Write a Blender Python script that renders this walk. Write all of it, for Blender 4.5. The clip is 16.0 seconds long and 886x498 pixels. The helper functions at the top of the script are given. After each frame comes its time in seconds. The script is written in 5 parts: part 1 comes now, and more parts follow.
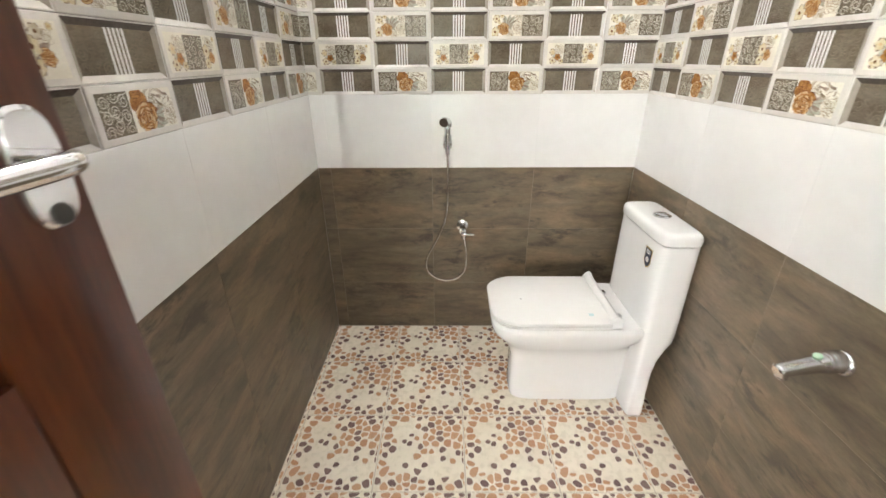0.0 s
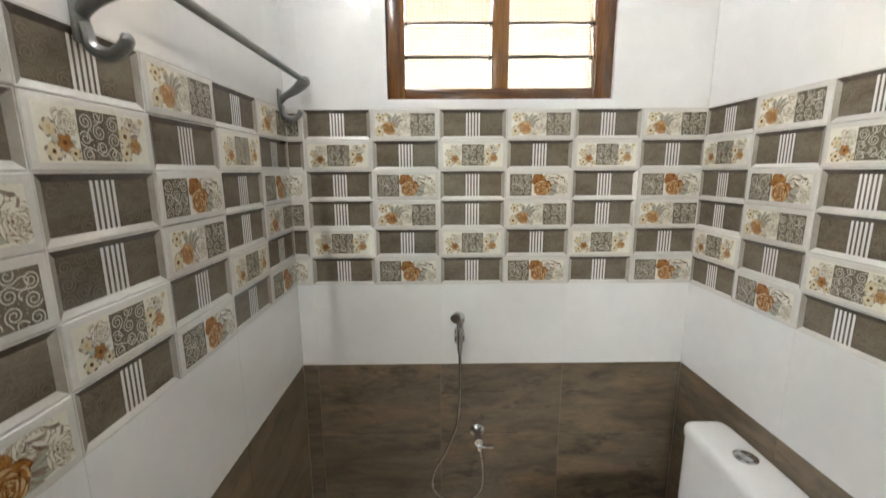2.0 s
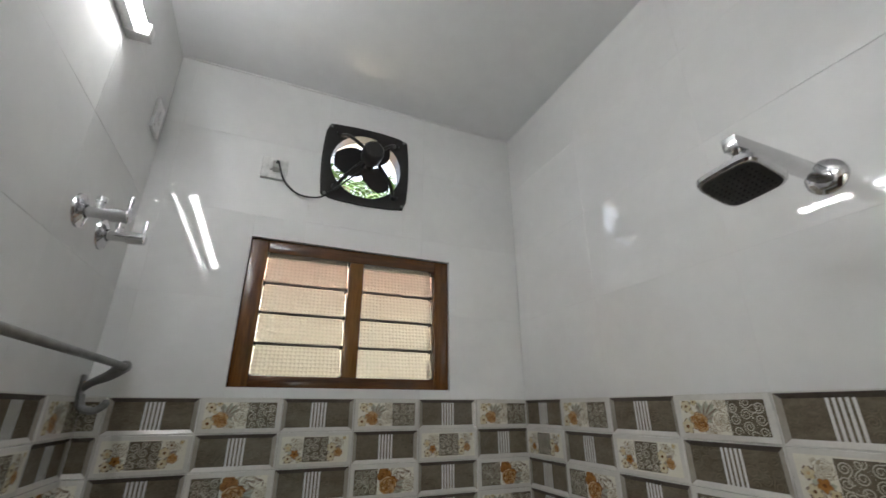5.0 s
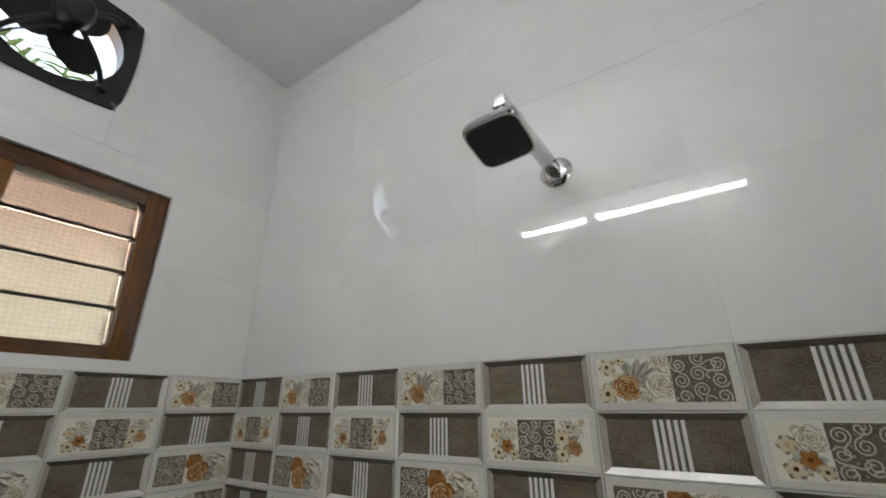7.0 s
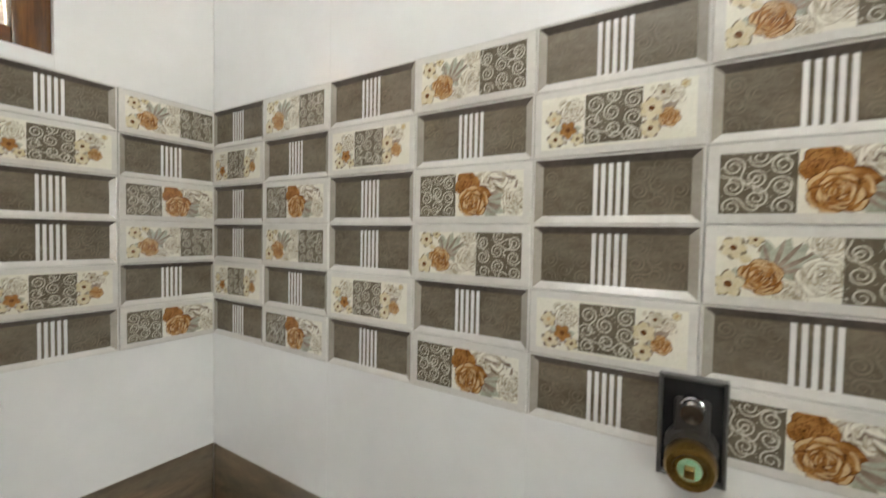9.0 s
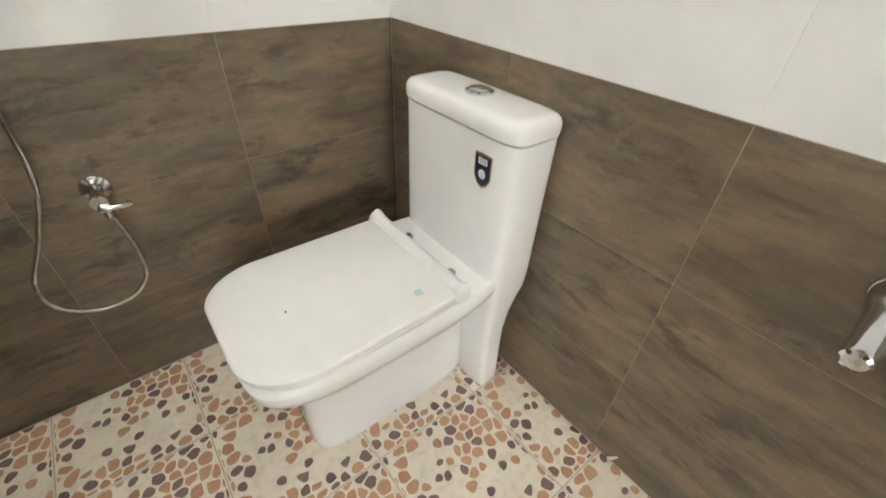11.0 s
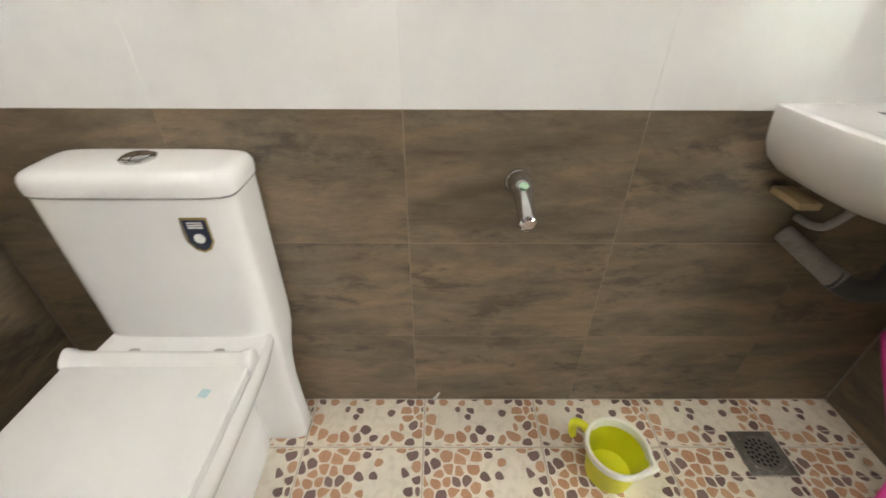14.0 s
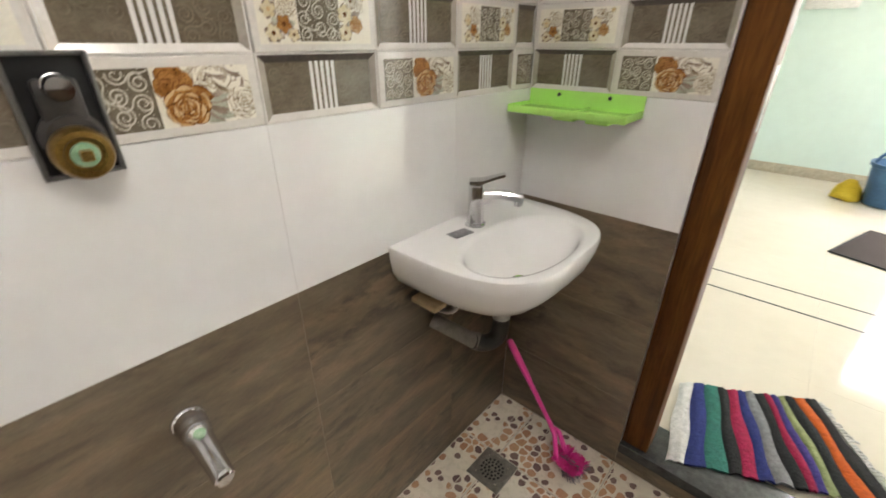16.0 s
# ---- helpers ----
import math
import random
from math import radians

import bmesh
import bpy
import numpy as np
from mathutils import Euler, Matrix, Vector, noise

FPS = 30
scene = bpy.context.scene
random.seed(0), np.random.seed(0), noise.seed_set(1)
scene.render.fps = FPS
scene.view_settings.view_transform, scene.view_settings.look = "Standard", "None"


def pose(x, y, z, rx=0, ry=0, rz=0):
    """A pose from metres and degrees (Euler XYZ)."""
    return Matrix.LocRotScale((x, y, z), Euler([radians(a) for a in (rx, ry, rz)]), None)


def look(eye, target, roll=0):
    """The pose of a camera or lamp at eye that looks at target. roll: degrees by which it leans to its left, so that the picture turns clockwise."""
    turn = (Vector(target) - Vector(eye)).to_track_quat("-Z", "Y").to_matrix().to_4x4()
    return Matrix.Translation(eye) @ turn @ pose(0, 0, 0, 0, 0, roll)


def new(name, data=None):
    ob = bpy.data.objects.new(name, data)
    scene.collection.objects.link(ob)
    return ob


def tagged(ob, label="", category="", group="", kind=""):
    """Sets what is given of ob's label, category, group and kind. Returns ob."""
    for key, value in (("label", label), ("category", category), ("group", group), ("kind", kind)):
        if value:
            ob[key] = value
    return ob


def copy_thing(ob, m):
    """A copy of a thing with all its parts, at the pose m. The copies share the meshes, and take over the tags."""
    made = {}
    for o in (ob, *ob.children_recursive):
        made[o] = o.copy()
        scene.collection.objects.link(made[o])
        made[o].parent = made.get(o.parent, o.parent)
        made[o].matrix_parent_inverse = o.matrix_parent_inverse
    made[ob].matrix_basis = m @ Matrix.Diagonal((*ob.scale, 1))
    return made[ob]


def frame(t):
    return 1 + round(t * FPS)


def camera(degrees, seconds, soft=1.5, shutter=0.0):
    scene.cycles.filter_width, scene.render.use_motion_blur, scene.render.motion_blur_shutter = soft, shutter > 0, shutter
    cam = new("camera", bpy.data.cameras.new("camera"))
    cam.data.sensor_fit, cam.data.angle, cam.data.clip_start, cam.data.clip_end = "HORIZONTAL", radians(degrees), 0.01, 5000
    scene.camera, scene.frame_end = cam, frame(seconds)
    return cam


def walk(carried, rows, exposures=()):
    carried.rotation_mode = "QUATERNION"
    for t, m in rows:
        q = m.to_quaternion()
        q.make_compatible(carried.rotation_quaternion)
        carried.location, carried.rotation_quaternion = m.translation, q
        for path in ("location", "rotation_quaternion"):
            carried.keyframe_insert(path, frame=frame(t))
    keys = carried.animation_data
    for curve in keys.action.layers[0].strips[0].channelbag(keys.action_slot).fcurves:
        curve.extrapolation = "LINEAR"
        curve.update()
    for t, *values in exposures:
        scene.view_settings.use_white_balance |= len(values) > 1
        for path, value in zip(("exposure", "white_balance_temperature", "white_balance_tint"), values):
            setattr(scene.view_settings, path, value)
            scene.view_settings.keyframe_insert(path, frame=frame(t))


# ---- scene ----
cam = camera(94.1, 16.0, soft=1.5, shutter=0.3)
PATH = [
    (0, (-0.128, 0.272, 1.279), (-0.146, 2.087, 0.438), -0.3),
    (0.5, (-0.145, 0.484, 1.301), (-0.158, 2.311, 0.487), -0.2),
    (1, (-0.163, 0.604, 1.389), (-0.17, 2.465, 0.657), -0.3),
    (1.5, (-0.169, 0.663, 1.452), (-0.181, 2.576, 0.869), -0.3),
    (2, (-0.195, 0.66, 1.538), (-0.176, 2.625, 1.166), -0.3),
    (2.5, (-0.213, 0.634, 1.604), (-0.152, 2.629, 1.481), -0.2),
    (3, (-0.24, 0.603, 1.674), (-0.113, 2.594, 1.814), -0.1),
    (3.2, (-0.251, 0.594, 1.697), (-0.09, 2.573, 1.929), -0.1),
    (5.3, (-0.261, 0.631, 1.709), (0.612, 2.258, 2.478), -0.0),
    (5.5, (-0.231, 0.65, 1.709), (0.749, 2.203, 2.501), 0.1),
    (6, (-0.178, 0.687, 1.713), (1.018, 2.068, 2.525), -0.1),
    (6.5, (-0.145, 0.709, 1.691), (1.242, 1.911, 2.486), -0.3),
    (7, (-0.096, 0.738, 1.647), (1.449, 1.786, 2.364), -0.4),
    (7.5, (-0.034, 0.76, 1.593), (1.634, 1.706, 2.162), -0.3),
    (8, (0.006, 0.796, 1.547), (1.736, 1.72, 1.939), 0.2),
    (8.5, (0.056, 0.868, 1.501), (1.795, 1.84, 1.669), 0.6),
    (9, (0.084, 0.956, 1.422), (1.776, 2.021, 1.353), 1.1),
    (9.5, (0.085, 1.031, 1.318), (1.638, 2.242, 0.971), 1.8),
    (10, (0.043, 1.066, 1.241), (1.364, 2.368, 0.493), 1.2),
    (10.2, (0.035, 1.05, 1.186), (1.255, 2.386, 0.332), 2.5),
    (12.3, (0.034, 0.994, 0.971), (0.931, 1.993, -0.511), 3.8),
    (12.5, (0.001, 0.972, 0.977), (0.977, 1.92, -0.489), 3.5),
    (13, (-0.084, 0.981, 1.019), (1.168, 1.749, -0.339), 2.6),
    (13.5, (-0.085, 1.067, 1.045), (1.456, 1.485, -0.158), 1.2),
    (14, (-0.059, 1.11, 1.052), (1.592, 1.1, -0.077), 0.3),
    (14.5, (-0.033, 1.092, 1.077), (1.604, 0.778, -0.028), 0.1),
    (15, (-0.013, 1.064, 1.128), (1.57, 0.461, 0.065), -0.0),
    (15.5, (0.029, 1.037, 1.183), (1.443, 0.04, 0.179), 0.1),
    (16, (0.065, 1.035, 1.258), (1.252, -0.299, 0.358), 0.1),
]
walk(cam, [(t, look(eye, target, roll)) for t, eye, target, roll in PATH],
     [(0.0, 3.48, 6480, 12), (1.5, 3.18, 6300, 10), (2.2, 2.58, 6300, 10), (3.0, 1.95, 6250, 10), (5.5, 1.3, 6100, 10), (7.0, 1.42, 6100, 9), (8.0, 1.76, 6200, 9), (9.0, 2.5, 6400, 9), (10.0, 2.88, 6450, 9), (12.5, 3.28, 6750, 11), (14.0, 3.1, 6650, 11), (15.5, 3.05, 6750, 13), (16.0, 2.92, 6750, 14)])

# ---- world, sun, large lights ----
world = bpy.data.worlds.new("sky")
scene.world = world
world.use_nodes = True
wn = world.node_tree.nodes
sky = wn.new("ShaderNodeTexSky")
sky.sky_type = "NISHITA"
sky.sun_disc = False
sky.sun_elevation, sky.sun_rotation = radians(51), radians(160)
sky.air_density, sky.dust_density, sky.ozone_density = 0.7, 6.0, 0.4
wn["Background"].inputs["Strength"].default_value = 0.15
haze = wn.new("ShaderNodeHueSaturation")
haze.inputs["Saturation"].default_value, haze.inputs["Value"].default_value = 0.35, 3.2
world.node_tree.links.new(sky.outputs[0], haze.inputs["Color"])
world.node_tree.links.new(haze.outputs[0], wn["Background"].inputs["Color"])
sun = new("sun", bpy.data.lights.new("sun", "SUN"))
sun.data.energy, sun.data.angle, sun.data.color = 1.1, radians(1), (1.0, 0.95, 0.86)
sun.matrix_world = look((0, 0, 20), (-0.28, 0.76, 19.0))

# added fill lamps in two made-up, unseen bedroom openings, in place of daylight
for where, to, wide, watts in (((-2.58, -3.30, 1.5), (0, -3.0, 1.1), 1.6, 3.8), ((-1.60, -4.18, 1.5), (-1.45, 0, 1.0), 1.4, 5.4)):
    bed_fill = new("bedroom_fill_light", bpy.data.lights.new("bedroom_fill_light", "AREA"))
    bed_fill.data.shape, bed_fill.data.size, bed_fill.data.size_y = "RECTANGLE", wide, 1.2
    bed_fill.data.energy, bed_fill.data.color = watts, (1.0, 0.97, 0.92)
    bed_fill.matrix_world = look(where, to)

TUBE_STRENGTH = 21.0

# ---- plan ----
XE, XW, YN, YS, ZC = 0.696, -0.696, 2.073, -0.030, 2.932
Z_BROWN, Z_CHECK, Z_UPPER = 0.840, 1.143, 1.738
COL, ROW = 0.2245, (Z_UPPER - Z_CHECK) / 6
OUT_Z = 0.085          # floor level of the bedroom outside the door
WIN = (-0.360, 1.768, 0.376, 2.260)      # x0, z0, x1, z1
FANC = (0.012, 2.622)
DRAIN = (0.532, 0.265)
DOOR_X0, DOOR_X1, DOOR_TOP = -0.600, 0.243, 2.10

# ---- material helpers ----


def nodes_of(name):
    m = bpy.data.materials.new(name)
    m.use_nodes = True
    nt = m.node_tree
    return m, nt, nt.nodes["Principled BSDF"]


def ramp(nt, stops):
    r = nt.nodes.new("ShaderNodeValToRGB")
    e = r.color_ramp.elements
    while len(e) < len(stops):
        e.new(0.5)
    for el, (p, c) in zip(e, stops):
        el.position, el.color = p, (*c, 1)
    return r


def coords(nt, scale=(1, 1, 1), shuffle=0.0):
    """Object coordinates, stretched, and shifted from piece to piece."""
    tc = nt.nodes.new("ShaderNodeTexCoord")
    mp = nt.nodes.new("ShaderNodeMapping")
    mp.inputs["Scale"].default_value = scale
    nt.links.new(tc.outputs["Object"], mp.inputs["Vector"])
    if shuffle:
        oi = nt.nodes.new("ShaderNodeObjectInfo")
        mu = nt.nodes.new("ShaderNodeMath")
        mu.operation = "MULTIPLY"
        mu.inputs[1].default_value = shuffle
        nt.links.new(oi.outputs["Random"], mu.inputs[0])
        cb = nt.nodes.new("ShaderNodeCombineXYZ")
        for k in range(3):
            nt.links.new(mu.outputs[0], cb.inputs[k])
        nt.links.new(cb.outputs[0], mp.inputs["Location"])
    return mp.outputs[0]


def tex_noise(nt, vec, scale, detail=4.0, rough=0.55, distort=0.0):
    n = nt.nodes.new("ShaderNodeTexNoise")
    n.inputs["Scale"].default_value, n.inputs["Detail"].default_value = scale, detail
    n.inputs["Roughness"].default_value, n.inputs["Distortion"].default_value = rough, distort
    nt.links.new(vec, n.inputs["Vector"])
    return n


def mixc(nt, fac, a, b, mode="MIX"):
    m = nt.nodes.new("ShaderNodeMix")
    m.data_type, m.blend_type = "RGBA", mode
    for sock, val in ((m.inputs[0], fac), (m.inputs[6], a), (m.inputs[7], b)):
        if hasattr(val, "is_linked"):
            nt.links.new(val, sock)
        elif isinstance(val, (int, float)):
            sock.default_value = val
        else:
            sock.default_value = (*val, 1)
    return m.outputs[2]


def bump(nt, bsdf, height, strength, dist):
    b = nt.nodes.new("ShaderNodeBump")
    b.inputs["Strength"].default_value, b.inputs["Distance"].default_value = strength, dist
    nt.links.new(height, b.inputs["Height"])
    nt.links.new(b.outputs[0], bsdf.inputs["Normal"])


def surf(name, c1, c2, scale=8.0, rough=0.4, rough2=None, metal=0.0, bumps=0.1, bscale=60.0, dist=0.001, stretch=(1, 1, 1), shuffle=0.0, coat=0.0, fine=0.25, ior=1.5):
    """A surface of two close tones in large patches and fine grain, with uneven gloss and light relief."""
    m, nt, b = nodes_of(name)
    vec = coords(nt, stretch, shuffle)
    big = tex_noise(nt, vec, scale, 5, 0.6)
    small = tex_noise(nt, vec, scale * 9, 3, 0.6)
    r = ramp(nt, [(0.32, c1), (0.68, c2)])
    nt.links.new(big.outputs[0], r.inputs[0])
    r2 = ramp(nt, [(0.3, (1 - fine,) * 3), (0.7, (1.0, 1.0, 1.0))])
    nt.links.new(small.outputs[0], r2.inputs[0])
    nt.links.new(mixc(nt, 1.0, r.outputs[0], r2.outputs[0], "MULTIPLY"), b.inputs["Base Color"])
    rr = nt.nodes.new("ShaderNodeMapRange")
    rr.inputs["To Min"].default_value, rr.inputs["To Max"].default_value = rough, rough2 if rough2 is not None else rough * 1.3
    nt.links.new(small.outputs[0], rr.inputs["Value"])
    nt.links.new(rr.outputs[0], b.inputs["Roughness"])
    b.inputs["Metallic"].default_value, b.inputs["IOR"].default_value = metal, ior
    b.inputs["Coat Weight"].default_value = coat
    b.inputs["Coat Roughness"].default_value = 0.08
    if bumps:
        bump(nt, b, tex_noise(nt, vec, bscale, 3).outputs[0], bumps, dist)
    return m


# ---- materials ----
WHITE_TILE = surf("white glazed tile", (0.765, 0.765, 0.755), (0.83, 0.83, 0.82), 2.5, 0.02, 0.05, bumps=0.02, bscale=9, dist=0.0015, shuffle=20, fine=0.03, ior=1.75)
GROUT = surf("grey grout", (0.30, 0.28, 0.25), (0.42, 0.40, 0.36), 9, 0.8, bumps=0.3, bscale=200)
TAN_GROUT = surf("tan grout", (0.26, 0.21, 0.15), (0.36, 0.30, 0.23), 9, 0.8, bumps=0.3, bscale=200)
WHITE_GROUT = surf("white grout", (0.74, 0.73, 0.71), (0.80, 0.79, 0.77), 9, 0.8, bumps=0.3, bscale=200)
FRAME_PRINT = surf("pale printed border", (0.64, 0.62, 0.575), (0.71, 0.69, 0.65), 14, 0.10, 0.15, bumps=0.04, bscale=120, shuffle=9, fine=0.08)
# bevel prints with shade put into their colour: greige sides, dark top
SIDE_SHADE_PRINT = surf("greige printed bevel side shade", (0.33, 0.30, 0.25), (0.42, 0.385, 0.33), 20, 0.12, 0.18, bumps=0.04, bscale=120, shuffle=9, fine=0.12)
TOP_SHADE_PRINT = surf("dark printed bevel top shade", (0.085, 0.07, 0.058), (0.12, 0.10, 0.085), 20, 0.12, 0.18, bumps=0.04, bscale=120, shuffle=9)
STONE_PRINT = surf("taupe stone print", (0.125, 0.104, 0.070), (0.235, 0.198, 0.142), 14, 0.12, 0.2, bumps=0.05, bscale=160, stretch=(0.7, 1, 1.6), shuffle=30, fine=0.3)
SWIRL_PRINT = surf("dark swirl panel print", (0.125, 0.106, 0.072), (0.20, 0.172, 0.122), 30, 0.12, 0.2, bumps=0.04, bscale=160, shuffle=9)
CREAM_PRINT = surf("cream print", (0.77, 0.74, 0.63), (0.83, 0.805, 0.71), 30, 0.12, 0.18, bumps=0.03, bscale=160, shuffle=9, fine=0.1)
LINE_PRINT = surf("pale scroll print", (0.56, 0.52, 0.43), (0.66, 0.62, 0.53), 60, 0.14, bumps=0)
STRIPE_PRINT = surf("white stripe print", (0.76, 0.75, 0.73), (0.81, 0.80, 0.78), 30, 0.12, bumps=0, shuffle=9, fine=0.06)
GHOST_P = surf("faint scroll print", (0.165, 0.136, 0.095), (0.26, 0.22, 0.16), 14, 0.14, 0.2, bumps=0, fine=0.3)
ORANGE = surf("orange petal print", (0.30, 0.125, 0.028), (0.52, 0.255, 0.075), 75, 0.14, bumps=0, fine=0.35)
RUST = surf("rust petal print", (0.085, 0.032, 0.011), (0.24, 0.095, 0.026), 75, 0.14, bumps=0, fine=0.3)
AMBER = surf("light amber petal print", (0.56, 0.34, 0.14), (0.76, 0.56, 0.33), 90, 0.14, bumps=0)
IVORY = surf("ivory petal print", (0.50, 0.43, 0.31), (0.82, 0.79, 0.67), 60, 0.14, bumps=0)
GREIGE = surf("greige petal print", (0.21, 0.155, 0.115), (0.45, 0.375, 0.30), 70, 0.14, bumps=0, fine=0.3)
SAGE = surf("sage leaf print", (0.34, 0.35, 0.27), (0.58, 0.59, 0.48), 60, 0.14, bumps=0, fine=0.3)
SHADE_P = surf("shaded ivory print", (0.15, 0.105, 0.06), (0.42, 0.35, 0.25), 80, 0.14, bumps=0, fine=0.2)
GRATE = surf("dull dark drain steel", (0.22, 0.21, 0.18), (0.34, 0.32, 0.28), 40, 0.42, 0.6, metal=0.7, bumps=0.1)
LIMEWASH = surf("white limewash", (0.80, 0.80, 0.78), (0.85, 0.85, 0.83), 6, 0.8, bumps=0.1, fine=0.04)
YELLOW_P = surf("pale yellow petal print", (0.66, 0.55, 0.32), (0.80, 0.75, 0.56), 90, 0.14, bumps=0)
CERAMIC = surf("white vitreous china", (0.80, 0.80, 0.79), (0.83, 0.83, 0.82), 3, 0.06, 0.1, bumps=0.01, bscale=12, fine=0.02, coat=0.3)
LID_PLASTIC = surf("white lid plastic", (0.78, 0.78, 0.765), (0.81, 0.81, 0.80), 3, 0.16, 0.24, bumps=0.02, bscale=40, fine=0.02)
CHROME = surf("chrome", (0.62, 0.62, 0.63), (0.72, 0.72, 0.73), 12, 0.07, 0.14, metal=1.0, bumps=0.01, fine=0.05)
STEEL = surf("brushed steel", (0.34, 0.33, 0.31), (0.46, 0.45, 0.43), 20, 0.28, 0.4, metal=1.0, bumps=0.05, fine=0.2)
ZINC = surf("dull grey zinc", (0.22, 0.22, 0.215), (0.32, 0.32, 0.31), 20, 0.3, 0.45, metal=0.9, bumps=0.08, fine=0.2)
BLACK_STEEL = surf("black painted steel", (0.010, 0.009, 0.009), (0.02, 0.018, 0.017), 10, 0.3, 0.45, bumps=0.08, bscale=150)
BLACK_PLASTIC = surf("black plastic", (0.008, 0.008, 0.009), (0.018, 0.018, 0.019), 15, 0.35, 0.5, bumps=0.05)
DARK_FACE = surf("dark grey rubber face", (0.028, 0.028, 0.026), (0.05, 0.05, 0.046), 25, 0.4, 0.55, bumps=0.08)
BRASS = surf("tarnished brass", (0.36, 0.22, 0.06), (0.48, 0.32, 0.10), 40, 0.3, 0.45, metal=1.0, bumps=0.1, fine=0.35)
GREEN_CAP = surf("pale green plastic cap", (0.24, 0.48, 0.28), (0.42, 0.62, 0.42), 90, 0.35, bumps=0)
WHITE_PLASTIC = surf("white switch plastic", (0.80, 0.795, 0.775), (0.84, 0.835, 0.82), 6, 0.25, bumps=0.02)
HOSE = surf("polished hose steel", (0.56, 0.54, 0.51), (0.70, 0.68, 0.65), 30, 0.2, 0.3, metal=1.0, bumps=0.02)
FLOOR_GROUT = surf("beige floor grout", (0.50, 0.44, 0.36), (0.60, 0.54, 0.45), 9, 0.8, bumps=0.3, bscale=200)
CREAM_WALL = surf("cream painted plaster", (0.72, 0.66, 0.48), (0.78, 0.72, 0.56), 1.2, 0.75, bumps=0.2, bscale=60, fine=0.12)
PALE_WOOD = surf("raw pale wood", (0.46, 0.33, 0.17), (0.60, 0.46, 0.27), 12, 0.7, bumps=0.2, bscale=80, stretch=(1, 6, 6))
OLD_PVC = surf("grimy grey pvc", (0.20, 0.185, 0.16), (0.32, 0.30, 0.27), 30, 0.5, bumps=0.1)
PVC = surf("grey pvc", (0.42, 0.41, 0.38), (0.52, 0.51, 0.48), 12, 0.35, bumps=0.03)
DARK_PIPE = surf("dark waste pipe", (0.03, 0.028, 0.026), (0.055, 0.05, 0.046), 12, 0.4, bumps=0.05)
YELLOW = surf("yellow plastic", (0.70, 0.72, 0.015), (0.80, 0.80, 0.03), 9, 0.25, 0.35, bumps=0.02, fine=0.04)
RIM_WHITE = surf("milky rim plastic", (0.78, 0.79, 0.66), (0.82, 0.82, 0.74), 9, 0.25, bumps=0.02, fine=0.04)
PINK = surf("pink plastic", (0.80, 0.05, 0.33), (0.88, 0.09, 0.42), 9, 0.28, bumps=0.02, fine=0.04)
BRISTLE = surf("magenta bristle", (0.55, 0.008, 0.17), (0.72, 0.02, 0.27), 60, 0.5, bumps=0)
GREY_BRISTLE = surf("grey bristle", (0.10, 0.10, 0.11), (0.26, 0.26, 0.27), 60, 0.55, bumps=0)
LIME = surf("lime green plastic", (0.42, 0.79, 0.17), (0.46, 0.83, 0.20), 7, 0.2, 0.26, bumps=0.0, fine=0.03)
CEIL_PAINT = surf("satin ceiling paint", (0.77, 0.775, 0.78), (0.82, 0.825, 0.83), 1.6, 0.10, 0.17, bumps=0.08, bscale=35, dist=0.002, fine=0.04, ior=1.6)
MINT = surf("pale mint wall paint", (0.60, 0.72, 0.68), (0.64, 0.76, 0.72), 1.5, 0.5, bumps=0.08, bscale=60, fine=0.04)
BED_TILE = surf("cream vitrified floor tile", (0.64, 0.565, 0.465), (0.70, 0.63, 0.54), 1.2, 0.05, 0.1, bumps=0.01, fine=0.04)
GRANITE = surf("dark grey granite", (0.055, 0.06, 0.06), (0.10, 0.105, 0.105), 60, 0.15, 0.25, bumps=0.02, fine=0.5)
PLASTER = surf("outer plaster", (0.52, 0.50, 0.46), (0.62, 0.60, 0.56), 4, 0.8, bumps=0.3, bscale=90)
PEACH = surf("peach painted plaster", (0.77, 0.46, 0.32), (0.83, 0.55, 0.41), 1.2, 0.75, bumps=0.2, bscale=60, fine=0.12)
EARTH = surf("bare earth", (0.26, 0.20, 0.13), (0.36, 0.29, 0.20), 1.5, 0.9, bumps=0.5, bscale=25, dist=0.02)
LEAF = surf("palm leaf", (0.05, 0.11, 0.02), (0.11, 0.19, 0.04), 5, 0.4, bumps=0.05)
BARK = surf("palm trunk bark", (0.16, 0.12, 0.08), (0.26, 0.21, 0.15), 8, 0.85, bumps=0.5, bscale=40)
BADGE_BLUE = surf("navy enamel badge", (0.012, 0.02, 0.05), (0.02, 0.03, 0.07), 40, 0.25, bumps=0)
BADGE_GOLD = surf("gold badge rim", (0.45, 0.33, 0.12), (0.55, 0.42, 0.18), 60, 0.35, metal=0.6, bumps=0)
STICKER = surf("pale blue sticker", (0.38, 0.62, 0.66), (0.62, 0.76, 0.78), 300, 0.4, bumps=0)
SILVER_STICKER = surf("silver and black sticker", (0.05, 0.05, 0.055), (0.35, 0.35, 0.36), 260, 0.4, bumps=0)
BAG_BLUE = surf("blue bin plastic", (0.035, 0.11, 0.24), (0.06, 0.16, 0.32), 6, 0.4, bumps=0.1)
BAG_YELLOW = surf("yellow cloth", (0.62, 0.42, 0.02), (0.74, 0.52, 0.05), 12, 0.8, bumps=0.4, bscale=120)
DARK_MAT = surf("dark brown woven mat", (0.05, 0.035, 0.032), (0.085, 0.062, 0.056), 40, 0.95, bumps=0.7, bscale=300, dist=0.003, stretch=(1, 6, 1), fine=0.5)
